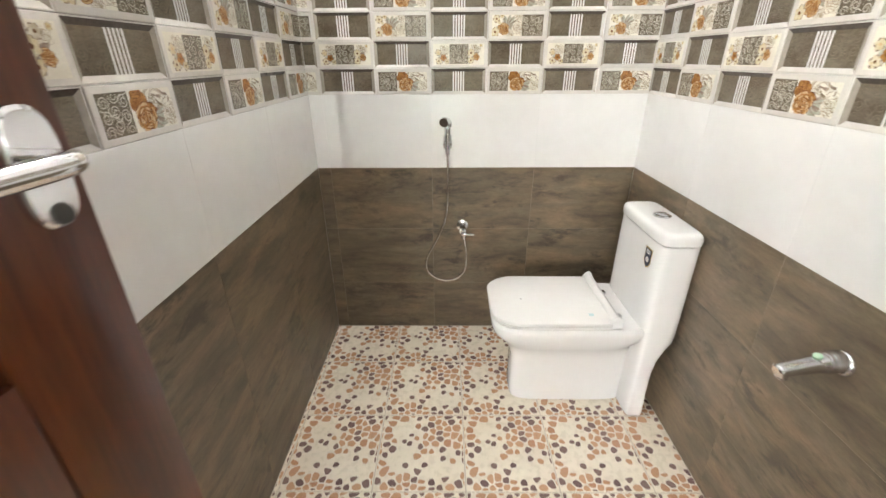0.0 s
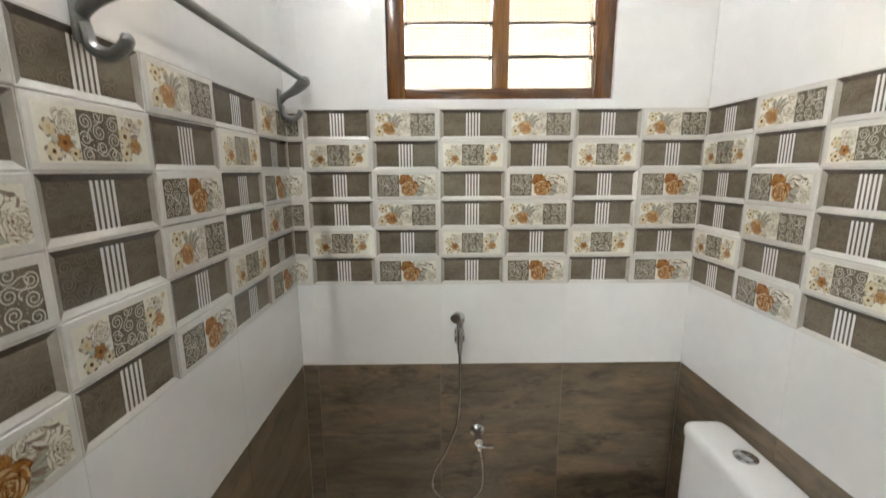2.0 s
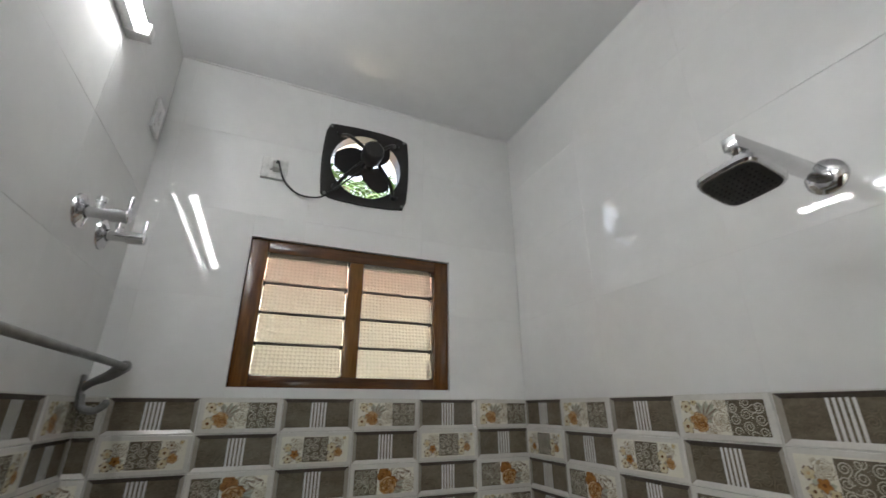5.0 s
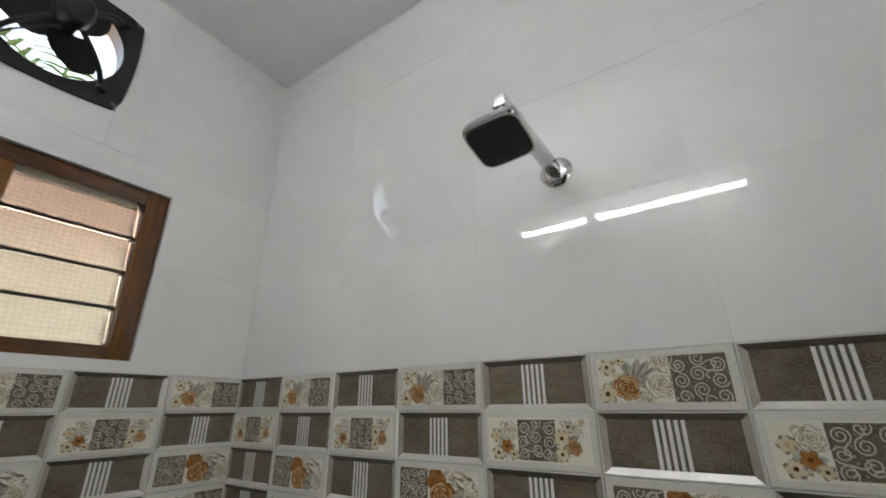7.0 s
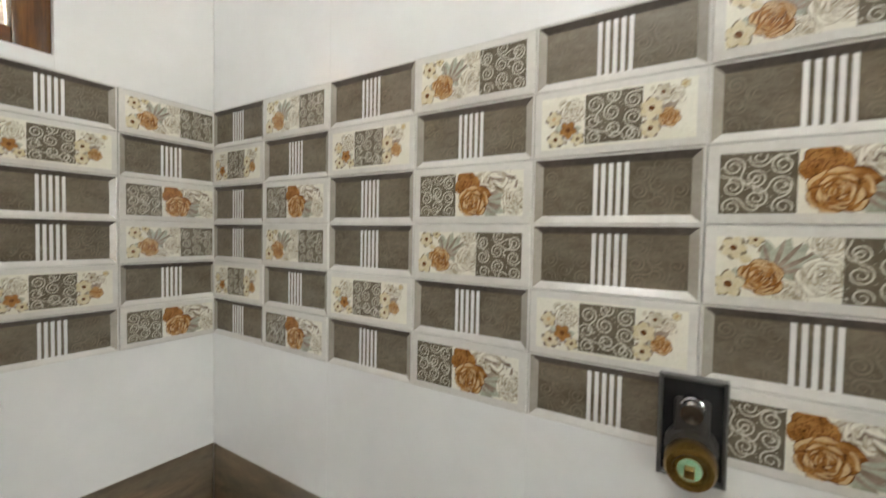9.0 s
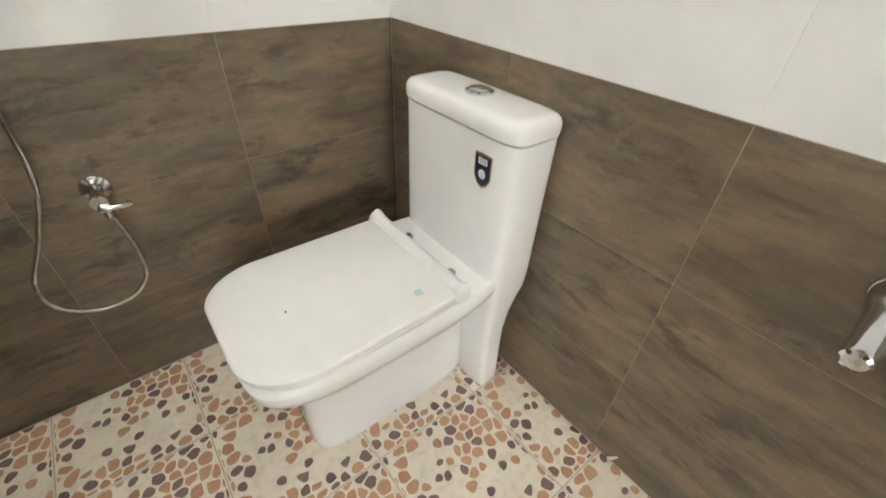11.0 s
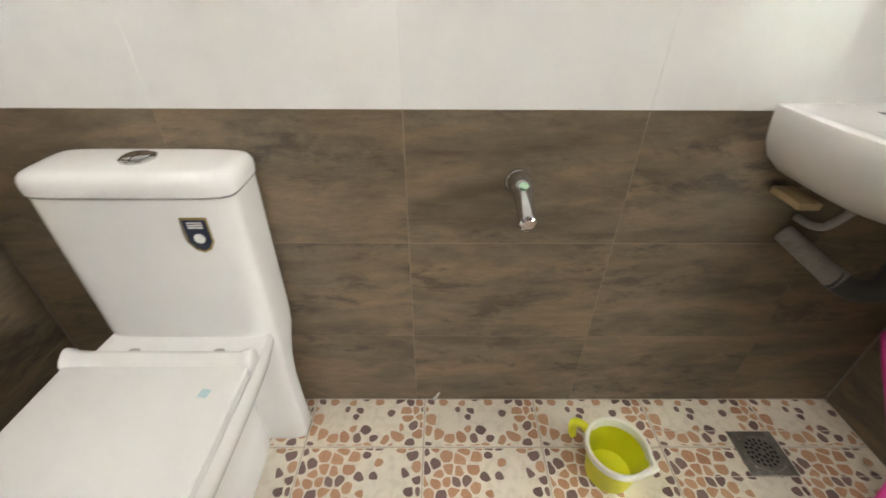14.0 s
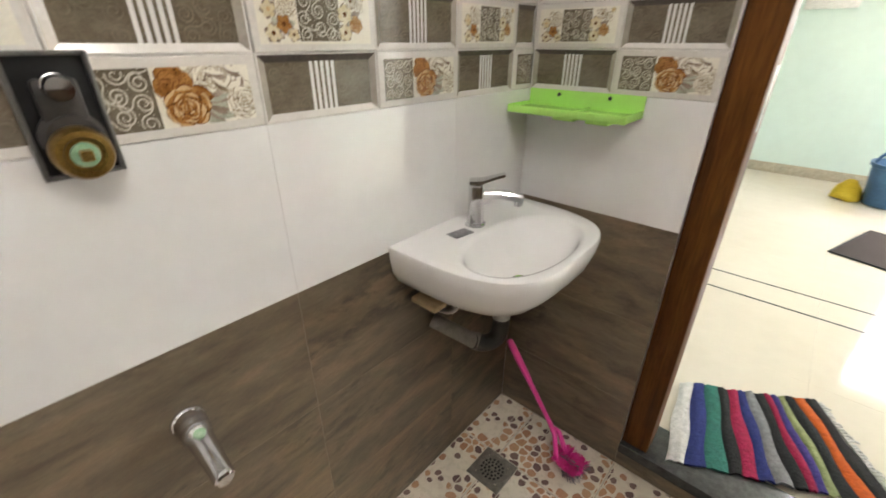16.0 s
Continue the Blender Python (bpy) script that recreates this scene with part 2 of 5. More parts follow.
SKIRTING = surf("beige skirting tile", (0.50, 0.44, 0.34), (0.56, 0.50, 0.40), 4, 0.2, bumps=0.02)


def wood(name, dark, light, axis, rough=0.22, coat=0.5, gloss=0.5):
    m, nt, b = nodes_of(name)
    st = [5.0, 5.0, 5.0]
    st[axis] = 0.35
    vec = coords(nt, tuple(st), 7)
    n1 = tex_noise(nt, vec, 6, 6, 0.65, 0.6)
    n2 = tex_noise(nt, vec, 40, 3, 0.6)
    r = ramp(nt, [(0.3, dark), (0.72, light)])
    nt.links.new(n1.outputs[0], r.inputs[0])
    r2 = ramp(nt, [(0.35, (0.62, 0.62, 0.62)), (0.6, (1, 1, 1))])
    nt.links.new(n2.outputs[0], r2.inputs[0])
    nt.links.new(mixc(nt, 0.8, r.outputs[0], r2.outputs[0], "MULTIPLY"), b.inputs["Base Color"])
    b.inputs["Roughness"].default_value, b.inputs["Specular IOR Level"].default_value = rough, gloss
    b.inputs["Coat Weight"].default_value, b.inputs["Coat Roughness"].default_value = coat, 0.12
    bump(nt, b, n2.outputs[0], 0.12, 0.0008)
    return m


WOOD_V = wood("varnished teak upright", (0.068, 0.023, 0.004), (0.21, 0.083, 0.016), 2)
WOOD_H = wood("varnished teak crosswise", (0.055, 0.018, 0.005), (0.15, 0.058, 0.014), 0)
WOOD_GOLD = wood("golden varnished mullion", (0.13, 0.055, 0.010), (0.25, 0.115, 0.022), 2)
JAMB_WOOD = wood("dull varnished teak jamb", (0.068, 0.023, 0.005), (0.19, 0.072, 0.014), 2, 0.5, 0.0, 0.15)
DOOR_WOOD = wood("red-brown varnished door", (0.060, 0.013, 0.004), (0.13, 0.032, 0.009), 2, 0.3, 0.3)


def brown_tile():
    """Matt wood-look stoneware: bands of long horizontal grain, tan glows, ragged dark streaks."""
    m, nt, b = nodes_of("brown wood-look tile")
    band = tex_noise(nt, coords(nt, (1.0, 1, 5.5), 40), 2.6, 5, 0.62, 0.4)
    grain = tex_noise(nt, coords(nt, (2.0, 1, 8), 40), 7, 6, 0.70, 0.5)
    glow = tex_noise(nt, coords(nt, (1.0, 1, 3.4), 40), 3.4, 4, 0.55, 0.6)
    area = tex_noise(nt, coords(nt, (1.0, 1, 3.0), 40), 2.6, 3, 0.5, 0.3)
    streak = tex_noise(nt, coords(nt, (1.5, 1, 3.8), 40), 5.2, 8, 0.74, 0.35)
    fine = tex_noise(nt, coords(nt, (12, 1, 60), 40), 9, 4, 0.7)
    r = ramp(nt, [(0.30, (0.112, 0.089, 0.061)), (0.50, (0.172, 0.134, 0.089)), (0.70, (0.222, 0.182, 0.130))])
    nt.links.new(band.outputs[0], r.inputs[0])
    rc = ramp(nt, [(0.46, (0, 0, 0)), (0.67, (0.95, 0.95, 0.95))])
    nt.links.new(glow.outputs[0], rc.inputs[0])
    tan = mixc(nt, rc.outputs[0], r.outputs[0], (0.262, 0.192, 0.122))
    rg = ramp(nt, [(0.34, (0.80, 0.80, 0.80)), (0.62, (1.07, 1.07, 1.06))])
    nt.links.new(grain.outputs[0], rg.inputs[0])
    grained = mixc(nt, 1.0, tan, rg.outputs[0], "MULTIPLY")
    ra = ramp(nt, [(0.42, (0.0, 0.0, 0.0)), (0.54, (1, 1, 1))])
    nt.links.new(area.outputs[0], ra.inputs[0])
    rk = ramp(nt, [(0.50, (0, 0, 0)), (0.61, (0.74, 0.74, 0.74))])
    nt.links.new(streak.outputs[0], rk.inputs[0])
    spots = mixc(nt, 1.0, rk.outputs[0], ra.outputs[0], "MULTIPLY")
    dark = mixc(nt, spots, grained, (0.062, 0.052, 0.038))
    rf = ramp(nt, [(0.30, (0.80, 0.80, 0.80)), (0.70, (1.08, 1.08, 1.08))])
    nt.links.new(fine.outputs[0], rf.inputs[0])
    nt.links.new(mixc(nt, 1.0, dark, rf.outputs[0], "MULTIPLY"), b.inputs["Base Color"])
    rr = nt.nodes.new("ShaderNodeMapRange")
    rr.inputs["To Min"].default_value, rr.inputs["To Max"].default_value = 0.26, 0.46
    nt.links.new(grain.outputs[0], rr.inputs["Value"])
    nt.links.new(rr.outputs[0], b.inputs["Roughness"])
    bump(nt, b, grain.outputs[0], 0.15, 0.001)
    return m


def pebble_print(name, stops):
    """Print of one pebble colour, each pebble a tone of its own."""
    m, nt, b = nodes_of(name)
    geo = nt.nodes.new("ShaderNodeNewGeometry")
    r = ramp(nt, stops)
    nt.links.new(geo.outputs["Random Per Island"], r.inputs[0])
    mottle = ramp(nt, [(0.3, (0.84, 0.84, 0.84)), (0.7, (1.06, 1.05, 1.04))])
    nt.links.new(tex_noise(nt, coords(nt), 130, 3).outputs[0], mottle.inputs[0])
    nt.links.new(mixc(nt, 1.0, r.outputs[0], mottle.outputs[0], "MULTIPLY"), b.inputs["Base Color"])
    b.inputs["Roughness"].default_value = 0.27
    return m


def louvre_glass(name, tint):
    m, nt, b = nodes_of(name)
    vec = coords(nt, (1, 1, 1))
    vo = nt.nodes.new("ShaderNodeTexVoronoi")
    vo.feature = "F1"
    vo.inputs["Scale"].default_value, vo.inputs["Randomness"].default_value = 75, 0.15
    nt.links.new(vec, vo.inputs["Vector"])
    cells = ramp(nt, [(0.15, tint), (0.75, tuple(0.68 * c for c in tint))])
    nt.links.new(vo.outputs["Distance"], cells.inputs[0])
    nt.links.new(cells.outputs[0], b.inputs["Base Color"])
    b.inputs["Transmission Weight"].default_value = 1.0
    b.inputs["Roughness"].default_value, b.inputs["IOR"].default_value = 0.42, 1.3
    bump(nt, b, vo.outputs["Distance"], 0.9, 0.004)
    return m


BROWN_TILE = brown_tile()
FLOOR_CREAM = surf("cream floor glaze", (0.70, 0.635, 0.515), (0.79, 0.73, 0.61), 5, 0.22, 0.34, bumps=0.05, bscale=90, dist=0.0006, shuffle=8, fine=0.07)
TAN_PEBBLE = pebble_print("tan pebble print", [(0.0, (0.50, 0.285, 0.165)), (0.5, (0.58, 0.36, 0.225)), (1.0, (0.45, 0.245, 0.15))])
PLUM_PEBBLE = pebble_print("plum pebble print", [(0.0, (0.19, 0.125, 0.115)), (0.5, (0.25, 0.17, 0.152)), (1.0, (0.155, 0.10, 0.095))])
GLASS = louvre_glass("obscured louvre glass", (0.15, 0.146, 0.136))


def tube_material():
    m, nt, b = nodes_of("lit tube")
    b.inputs["Base Color"].default_value = (0.9, 0.9, 0.9, 1)
    b.inputs["Emission Color"].default_value = (1.0, 0.968, 0.925, 1)
    b.inputs["Emission Strength"].default_value = TUBE_STRENGTH
    return m


TUBE = tube_material()

# ---- mesh helpers ----


def mesh_of(bm, mats, name, smooth=35):
    me = bpy.data.meshes.new(name)
    bmesh.ops.recalc_face_normals(bm, faces=[f for f in bm.faces if any(len(e.link_faces) > 1 for e in f.edges)])
    bm.to_mesh(me)
    bm.free()
    for m in mats if isinstance(mats, (list, tuple)) else [mats]:
        me.materials.append(m)
    if smooth:
        me.shade_smooth()
        me.set_sharp_from_angle(angle=radians(smooth))
    return me


def part(name, bm, mats, parent=None, label="", m=None, smooth=35):
    ob = new(name, mesh_of(bm, mats, name, smooth))
    if parent is not None:
        ob.parent = parent
    if m is not None:
        ob.matrix_basis = m
    return tagged(ob, label)


def thing(name, label, category, m=None, group="", kind=""):
    ob = new(name)
    ob.empty_display_size = 0.05
    if m is not None:
        ob.matrix_basis = m
    return tagged(ob, label, category, group, kind)


def box(x0, y0, z0, x1, y1, z1, bev=0.0, seg=2, bm=None, mat=0):
    own = bmesh.new()
    bmesh.ops.create_cube(own, size=1.0)
    for v in own.verts:
        v.co = Vector((x0 if v.co.x < 0 else x1, y0 if v.co.y < 0 else y1, z0 if v.co.z < 0 else z1))
    if bev:
        bmesh.ops.bevel(own, geom=own.edges[:], offset=bev, segments=seg, profile=0.5, affect="EDGES")
    for f in own.faces:
        f.material_index = mat
    if bm is None:
        return own
    return absorb(bm, own)


def absorb(bm, own, m=None):
    if m is not None:
        own.transform(m)
    tmp = bpy.data.meshes.new("tmp")
    own.to_mesh(tmp)
    own.free()
    bm.from_mesh(tmp)
    bpy.data.meshes.remove(tmp)
    return bm


def loft(rings, caps=True, close=True, bm=None, mat=0):
    """Skin through rings of equally many points."""
    bm = bm or bmesh.new()
    rows = [[bm.verts.new(p) for p in ring] for ring in rings]
    n = len(rows[0])
    for a, b in zip(rows, rows[1:]):
        for k in range(n if close else n - 1):
            f = bm.faces.new((a[k], a[(k + 1) % n], b[(k + 1) % n], b[k]))
            f.material_index = mat
    if caps:
        for row in (rows[0], rows[-1]):
            try:
                bm.faces.new(row).material_index = mat
            except ValueError:
                pass
    return bm


def lathe(profile, n=28, caps=True, m=None, bm=None, mat=0):
    """Profile of (radius, height) turned round z."""
    own = loft([[(r * math.cos(2 * math.pi * k / n), r * math.sin(2 * math.pi * k / n), z) for k in range(n)] for r, z in profile], caps, mat=mat)
    if m is not None:
        own.transform(m)
    return own if bm is None else absorb(bm, own)


def superring(cx, cy, z, ax, ay, p=4.0, n=40):
    out = []
    for k in range(n):
        a = 2 * math.pi * k / n
        c, s = math.cos(a), math.sin(a)
        out.append((cx + ax * math.copysign(abs(c) ** (2 / p), c), cy + ay * math.copysign(abs(s) ** (2 / p), s), z))
    return out


def sweep(path, radius, n=10, bm=None, squash=1.0, mat=0):
    """A round bar along points; radius a number or one for each point."""
    pts = [Vector(p) for p in path]
    rings, up = [], Vector((0.13, 0.31, 0.94)).normalized()
    for i, p in enumerate(pts):
        d = (pts[min(i + 1, len(pts) - 1)] - pts[max(i - 1, 0)]).normalized()
        s = d.cross(up).normalized()
        u = s.cross(d).normalized()
        r = radius[i] if isinstance(radius, (list, tuple)) else radius
        rings.append([p + s * (r * math.cos(2 * math.pi * k / n)) + u * (r * squash * math.sin(2 * math.pi * k / n)) for k in range(n)])
    return loft(rings, True, True, bm, mat)


def smooth_path(pts, steps=8):
    """Catmull-Rom through the points."""
    P = [Vector(p) for p in pts]
    P = [P[0] * 2 - P[1]] + P + [P[-1] * 2 - P[-2]]
    out = []
    for i in range(1, len(P) - 2):
        for k in range(steps):
            t = k / steps
            a, b, c, d = P[i - 1], P[i], P[i + 1], P[i + 2]
            out.append(0.5 * ((2 * b) + (c - a) * t + (2 * a - 5 * b + 4 * c - d) * t * t + (3 * b - a - 3 * c + d) * t ** 3))
    return out + [P[-2]]


def frame_of(origin, direction):
    """A pose whose z runs along direction."""
    return Matrix.Translation(origin) @ Vector(direction).to_track_quat("Z", "Y").to_matrix().to_4x4()

# ---- the room: backing walls, ceiling, floor slab ----
BACK = 0.006      # depth of the joints


def cut_rects(rects, hole):
    out = []
    hx0, hz0, hx1, hz1 = hole
    for x0, z0, x1, z1 in rects:
        if hx1 <= x0 or hx0 >= x1 or hz1 <= z0 or hz0 >= z1:
            out.append((x0, z0, x1, z1))
            continue
        a, b = max(x0, hx0), min(x1, hx1)
        if x0 < hx0:
            out.append((x0, z0, hx0, z1))
        if x1 > hx1:
            out.append((hx1, z0, x1, z1))
        if z0 < hz0:
            out.append((a, z0, b, hz0))
        if z1 > hz1:
            out.append((a, hz1, b, z1))
    return out


def backing(name, m, x0, x1, holes, thick, label, mat=GROUT):
    """A wall with thickness; local x to the viewer's right, local -y into the room."""
    bm = bmesh.new()
    rects = [(x0, -0.3, x1, ZC + 0.02)]
    for h in holes:
        rects = cut_rects(rects, h)
    for a, b, c, d in rects:
        box(a, BACK, b, c, thick, d, bm=bm)
    ob = part(name, bm, mat, None, label, m, smooth=0)
    return tagged(ob, label, "wall", kind="structure")


FAN_HOLE = (FANC[0] - 0.163, FANC[1] - 0.163, FANC[0] + 0.163, FANC[1] + 0.163)
M_N, M_E = pose(0, YN, 0), pose(XE, 0, 0, 0, 0, -90)
M_S, M_W = pose(0, YS, 0, 0, 0, 180), pose(XW, 0, 0, 0, 0, 90)
DOOR_HOLE = (-DOOR_X1, OUT_Z - 0.03, -DOOR_X0, DOOR_TOP)
wall_north = backing("wall_north", M_N, XW - 0.15, XE + 0.15, [WIN, FAN_HOLE], 0.115, "tiled bathroom wall with a window and a fan opening", WHITE_GROUT)
wall_east = backing("wall_east", M_E, -YN, -YS + 0.12, [], 0.15, "tiled bathroom wall, brown below and white above", WHITE_GROUT)
wall_south = backing("wall_south", M_S, -XE, -XW, [DOOR_HOLE], 0.12, "tiled bathroom wall around the doorway", WHITE_GROUT)
wall_west = backing("wall_west", M_W, YS - 0.12, YN, [], 0.15, "tiled bathroom wall carrying towel rail and tube light", WHITE_GROUT)

ceiling = part("ceiling", box(XW - 0.15, YS - 0.12, ZC, XE + 0.15, YN + 0.16, ZC + 0.14), CEIL_PAINT, None, "satin white painted flat ceiling", smooth=0)
tagged(ceiling, category="ceiling", kind="structure")
cove = part("trim", box(XW, YN - 0.006, ZC - 0.006, XE, YN + 0.001, ZC - 0.0005, 0.0015), WHITE_TILE, None, "thin white filler line under the ceiling")
tagged(cove, category="trim", kind="structure")

floor = part("floor", box(XW - 0.02, YS - 0.02, -0.3, XE + 0.02, YN + 0.02, -0.0016), FLOOR_GROUT, None, "pebble-print tiled wet room floor", smooth=0)
tagged(floor, category="floor", kind="structure")

# ---- toilet ----
TY = 1.640
toilet = thing("toilet", "white one-piece ceramic toilet with its lid closed, against the tiled wall", "toilet", pose(0, TY, 0))


def toilet_bowl():
    rows = [  # z, x front, x back, half width, squareness
        (0.000, 0.135, 0.600, 0.082, 5), (0.020, 0.130, 0.600, 0.084, 5), (0.110, 0.132, 0.600, 0.082, 5), (0.205, 0.128, 0.600, 0.086, 4.5),
        (0.250, 0.112, 0.598, 0.104, 4.2), (0.290, 0.088, 0.592, 0.134, 4.0), (0.325, 0.066, 0.610, 0.156, 4.6), (0.355, 0.044, 0.630, 0.170, 5),
        (0.380, 0.038, 0.640, 0.176, 5.5), (0.397, 0.038, 0.640, 0.176, 5.5), (0.407, 0.046, 0.640, 0.170, 5.5)]
    return loft([superring((a + b) / 2, 0, z, (b - a) / 2, w, p, 56) for z, a, b, w, p in rows])


def toilet_back():
    rows = [(0.000, 0.572, 0.640, 0.167), (0.015, 0.568, 0.642, 0.171), (0.120, 0.571, 0.640, 0.167), (0.210, 0.572, 0.642, 0.165), (0.270, 0.570, 0.652, 0.167),
            (0.320, 0.566, 0.672, 0.170), (0.350, 0.560, 0.688, 0.173), (0.385, 0.556, 0.692, 0.174), (0.416, 0.554, 0.692, 0.175), (0.600, 0.556, 0.692, 0.177), (0.728, 0.558, 0.692, 0.179)]
    return loft([superring((a + b) / 2, 0, z, (b - a) / 2, w, 6.5, 64) for z, a, b, w in rows])


part("bowl", toilet_bowl(), CERAMIC, toilet)
cistern = part("cistern", toilet_back(), CERAMIC, toilet)
part("cistern_lid", loft([superring(0.624, 0, z, ax, ay, 6.5, 64) for z, ax, ay in
     ((0.7305, 0.066, 0.177), (0.733, 0.070, 0.181), (0.748, 0.071, 0.182), (0.757, 0.070, 0.181), (0.764, 0.067, 0.178), (0.769, 0.062, 0.173), (0.772, 0.054, 0.165), (0.773, 0.044, 0.154))]), CERAMIC, toilet)
btn = part("flush_button", lathe([(0.030, 0.770), (0.030, 0.776), (0.0265, 0.778), (0.0255, 0.7765), (0.0, 0.7765)], 32, False, pose(0.628, 0, 0)), CHROME, toilet, "round chrome dual flush button")
half = bmesh.new()
for side in (-1, 1):
    ring = [(0.628 + 0.022 * math.cos(a), side * (0.0015 + 0.022 * math.sin(a)), 0) for a in [math.pi * k / 12 for k in range(13)]]
    loft([[(x, y, 0.7765) for x, y, _ in ring], [(x, y, 0.7795) for x, y, _ in ring], [(0.628 + (x - 0.628) * 0.9, y * 0.9 + side * 0.001, 0.7805) for x, y, _ in ring]], bm=half)
part("button_halves", half, CHROME, btn)


def lid_ring(z, grow=0.0, n=14):
    """Outline of seat and lid: square at the hinge, broad round corners in front."""
    x0, x1, w = 0.043 - grow, 0.459 + grow, 0.175 + grow
    pts = []
    r = 0.105
    for k in range(n + 1):
        a = math.pi / 2 + (math.pi / 2) * k / n
        pts.append((x0 + r + r * math.cos(a), w - r * 0.92 + r * 0.92 * math.sin(a), z))
    for k in range(n + 1):
        a = math.pi + (math.pi / 2) * k / n
        pts.append((x0 + r + r * math.cos(a), -w + r * 0.92 + r * 0.92 * math.sin(a), z))
    pts += [(x1, -w + 0.004, z), (x1, w - 0.004, z)]
    # a gently bowed front
    return [(x - 0.010 * max(0.0, 1 - (y / w) ** 2) * max(0.0, 1 - (x - x0) / 0.1), y, z) for x, y, z in pts]


part("seat", loft([lid_ring(0.4080, -0.008), lid_ring(0.4100, -0.003), lid_ring(0.4185, -0.003), lid_ring(0.4205, -0.010)]), LID_PLASTIC, toilet)
lid = part("lid", loft([lid_ring(0.4255, -0.008), lid_ring(0.4262, 0.001), lid_ring(0.4345, 0.001), lid_ring(0.4380, -0.002), lid_ring(0.4394, -0.010), lid_ring(0.4400, -0.045)]), LID_PLASTIC, toilet, "flat white closed lid")
prof = [(x + 0.008, z - 0.0215) for x, z in ((0.440, 0.4600), (0.446, 0.4690), (0.454, 0.4740), (0.462, 0.4770), (0.470, 0.4740), (0.475, 0.4680), (0.477, 0.4430), (0.440, 0.4430))]
part("hinge_ridge", loft([[(x, y, 0.4215 + (z - 0.4215) * s) for x, z in prof] for y, s in ((-0.178, 0.6), (-0.177, 1.0), (-0.173, 1.18), (-0.166, 1.18), (-0.158, 1.0), (-0.148, 0.90), (0.148, 0.90), (0.158, 1.0), (0.166, 1.18), (0.173, 1.18), (0.177, 1.0), (0.178, 0.6))]), LID_PLASTIC, lid)
for y in (-0.085, 0.085):
    part("hinge_cap", lathe([(0.013, 0.406), (0.013, 0.413), (0.009, 0.417), (0.0, 0.417)], 20, False, pose(0.505, y, 0)), CHROME, toilet, "small chrome hinge cap")
shield = [(-0.020, 0.062), (0.020, 0.062), (0.020, 0.020), (0.012, 0.006), (0.0, 0.0), (-0.012, 0.006), (-0.020, 0.020)]


def shield_plate(k, depth):
    return loft([[(0.5555 - d, y * k, 0.655 + 0.031 + (z - 0.031) * k) for y, z in shield] for d in (0.0, depth)])


badge = part("badge", shield_plate(1.0, 0.0012), BADGE_GOLD, cistern, "navy shield-shaped badge with a gold rim", pose(0, -0.104, -0.136, 0, 0, 0) @ Matrix.Diagonal((1, 1.16, 1.16, 1)))
part("badge_face", shield_plate(0.88, 0.0016), BADGE_BLUE, badge)
emblem = lathe([(0.0, 0.0), (0.0085, 0.0), (0.0085, 0.002), (0.0, 0.002)], 20, False, frame_of((0.5555, 0, 0.681), (-1, 0, 0)))
for k in range(3):
    box(0.5534, -0.011, 0.699 + 0.0042 * k, 0.5545, 0.011, 0.7015 + 0.0042 * k, bm=emblem)
part("badge_mark", emblem, WHITE_PLASTIC, badge)
part("sticker", loft([[(0.391 + 0.012 * math.cos(a + 0.6), -0.120 + 0.012 * math.sin(a + 0.6), z) for a in (0, 1.57, 3.14, 4.71)] for z in (0.4398, 0.4404)]), STICKER, lid, "small pale blue sticker")
part("speck", lathe([(0.003, 0), (0.0015, 0.001)], 7, True, pose(0.155, -0.014, 0.4397)), BLACK_PLASTIC, lid)

# ---- window ----
wx0, wz0, wx1, wz1 = WIN
WY = YN + 0.012
window = thing("window_1", "teak-framed louvre window with patterned glass slats in the tiled wall", "window", kind="structure")
for name, b, mat in (("window_frame", (wx0, WY, wz0, wx0 + 0.058, WY + 0.075, wz1), WOOD_V), ("window_frame", (wx1 - 0.058, WY, wz0, wx1, WY + 0.075, wz1), WOOD_V),
                     ("window_frame", (wx0 + 0.058, WY + 0.001, wz1 - 0.046, wx1 - 0.058, WY + 0.075, wz1), WOOD_H), ("window_frame", (wx0 + 0.058, WY + 0.001, wz0, wx1 - 0.058, WY + 0.075, wz0 + 0.036), WOOD_H),
                     ("mullion", (-0.018, WY + 0.002, wz0 + 0.036, 0.035, WY + 0.07, wz1 - 0.046), WOOD_GOLD)):
    part(name, box(*b, 0.003, 2), mat, window)
gz0, gz1 = wz0 + 0.036, wz1 - 0.046
for gx0, gx1 in ((wx0 + 0.058, -0.018), (0.035, wx1 - 0.058)):
    for k in range(4):
        h = (gz1 - gz0) / 4
        c = Vector(((gx0 + gx1) / 2, WY + 0.042, gz0 + (k + 0.5) * h))
        w = (gx1 - gx0) / 2 - 0.002
        slat = part("louvre_slat", box(-w, -0.0025, -h * 0.53, w, 0.0025, h * 0.53, 0.0006, 1), GLASS, window, "patterned glass slat", Matrix.Translation(c) @ pose(0, 0, 0, -14))
        slat.visible_shadow = False
        for x in (gx0 + 0.003, gx1 - 0.003):
            part("slat_clip", box(x - 0.003, WY + 0.026, c.z - h / 2 - 0.006, x + 0.003, WY + 0.05, c.z - h / 2 + 0.006, 0.001, 1), BLACK_STEEL, window)
        if k:
            part("slat_edge", box(gx0, WY + 0.030, c.z - h / 2 - 0.0032, gx1, WY + 0.034, c.z - h / 2 + 0.0050, 0.0008, 1), DARK_PIPE, window)

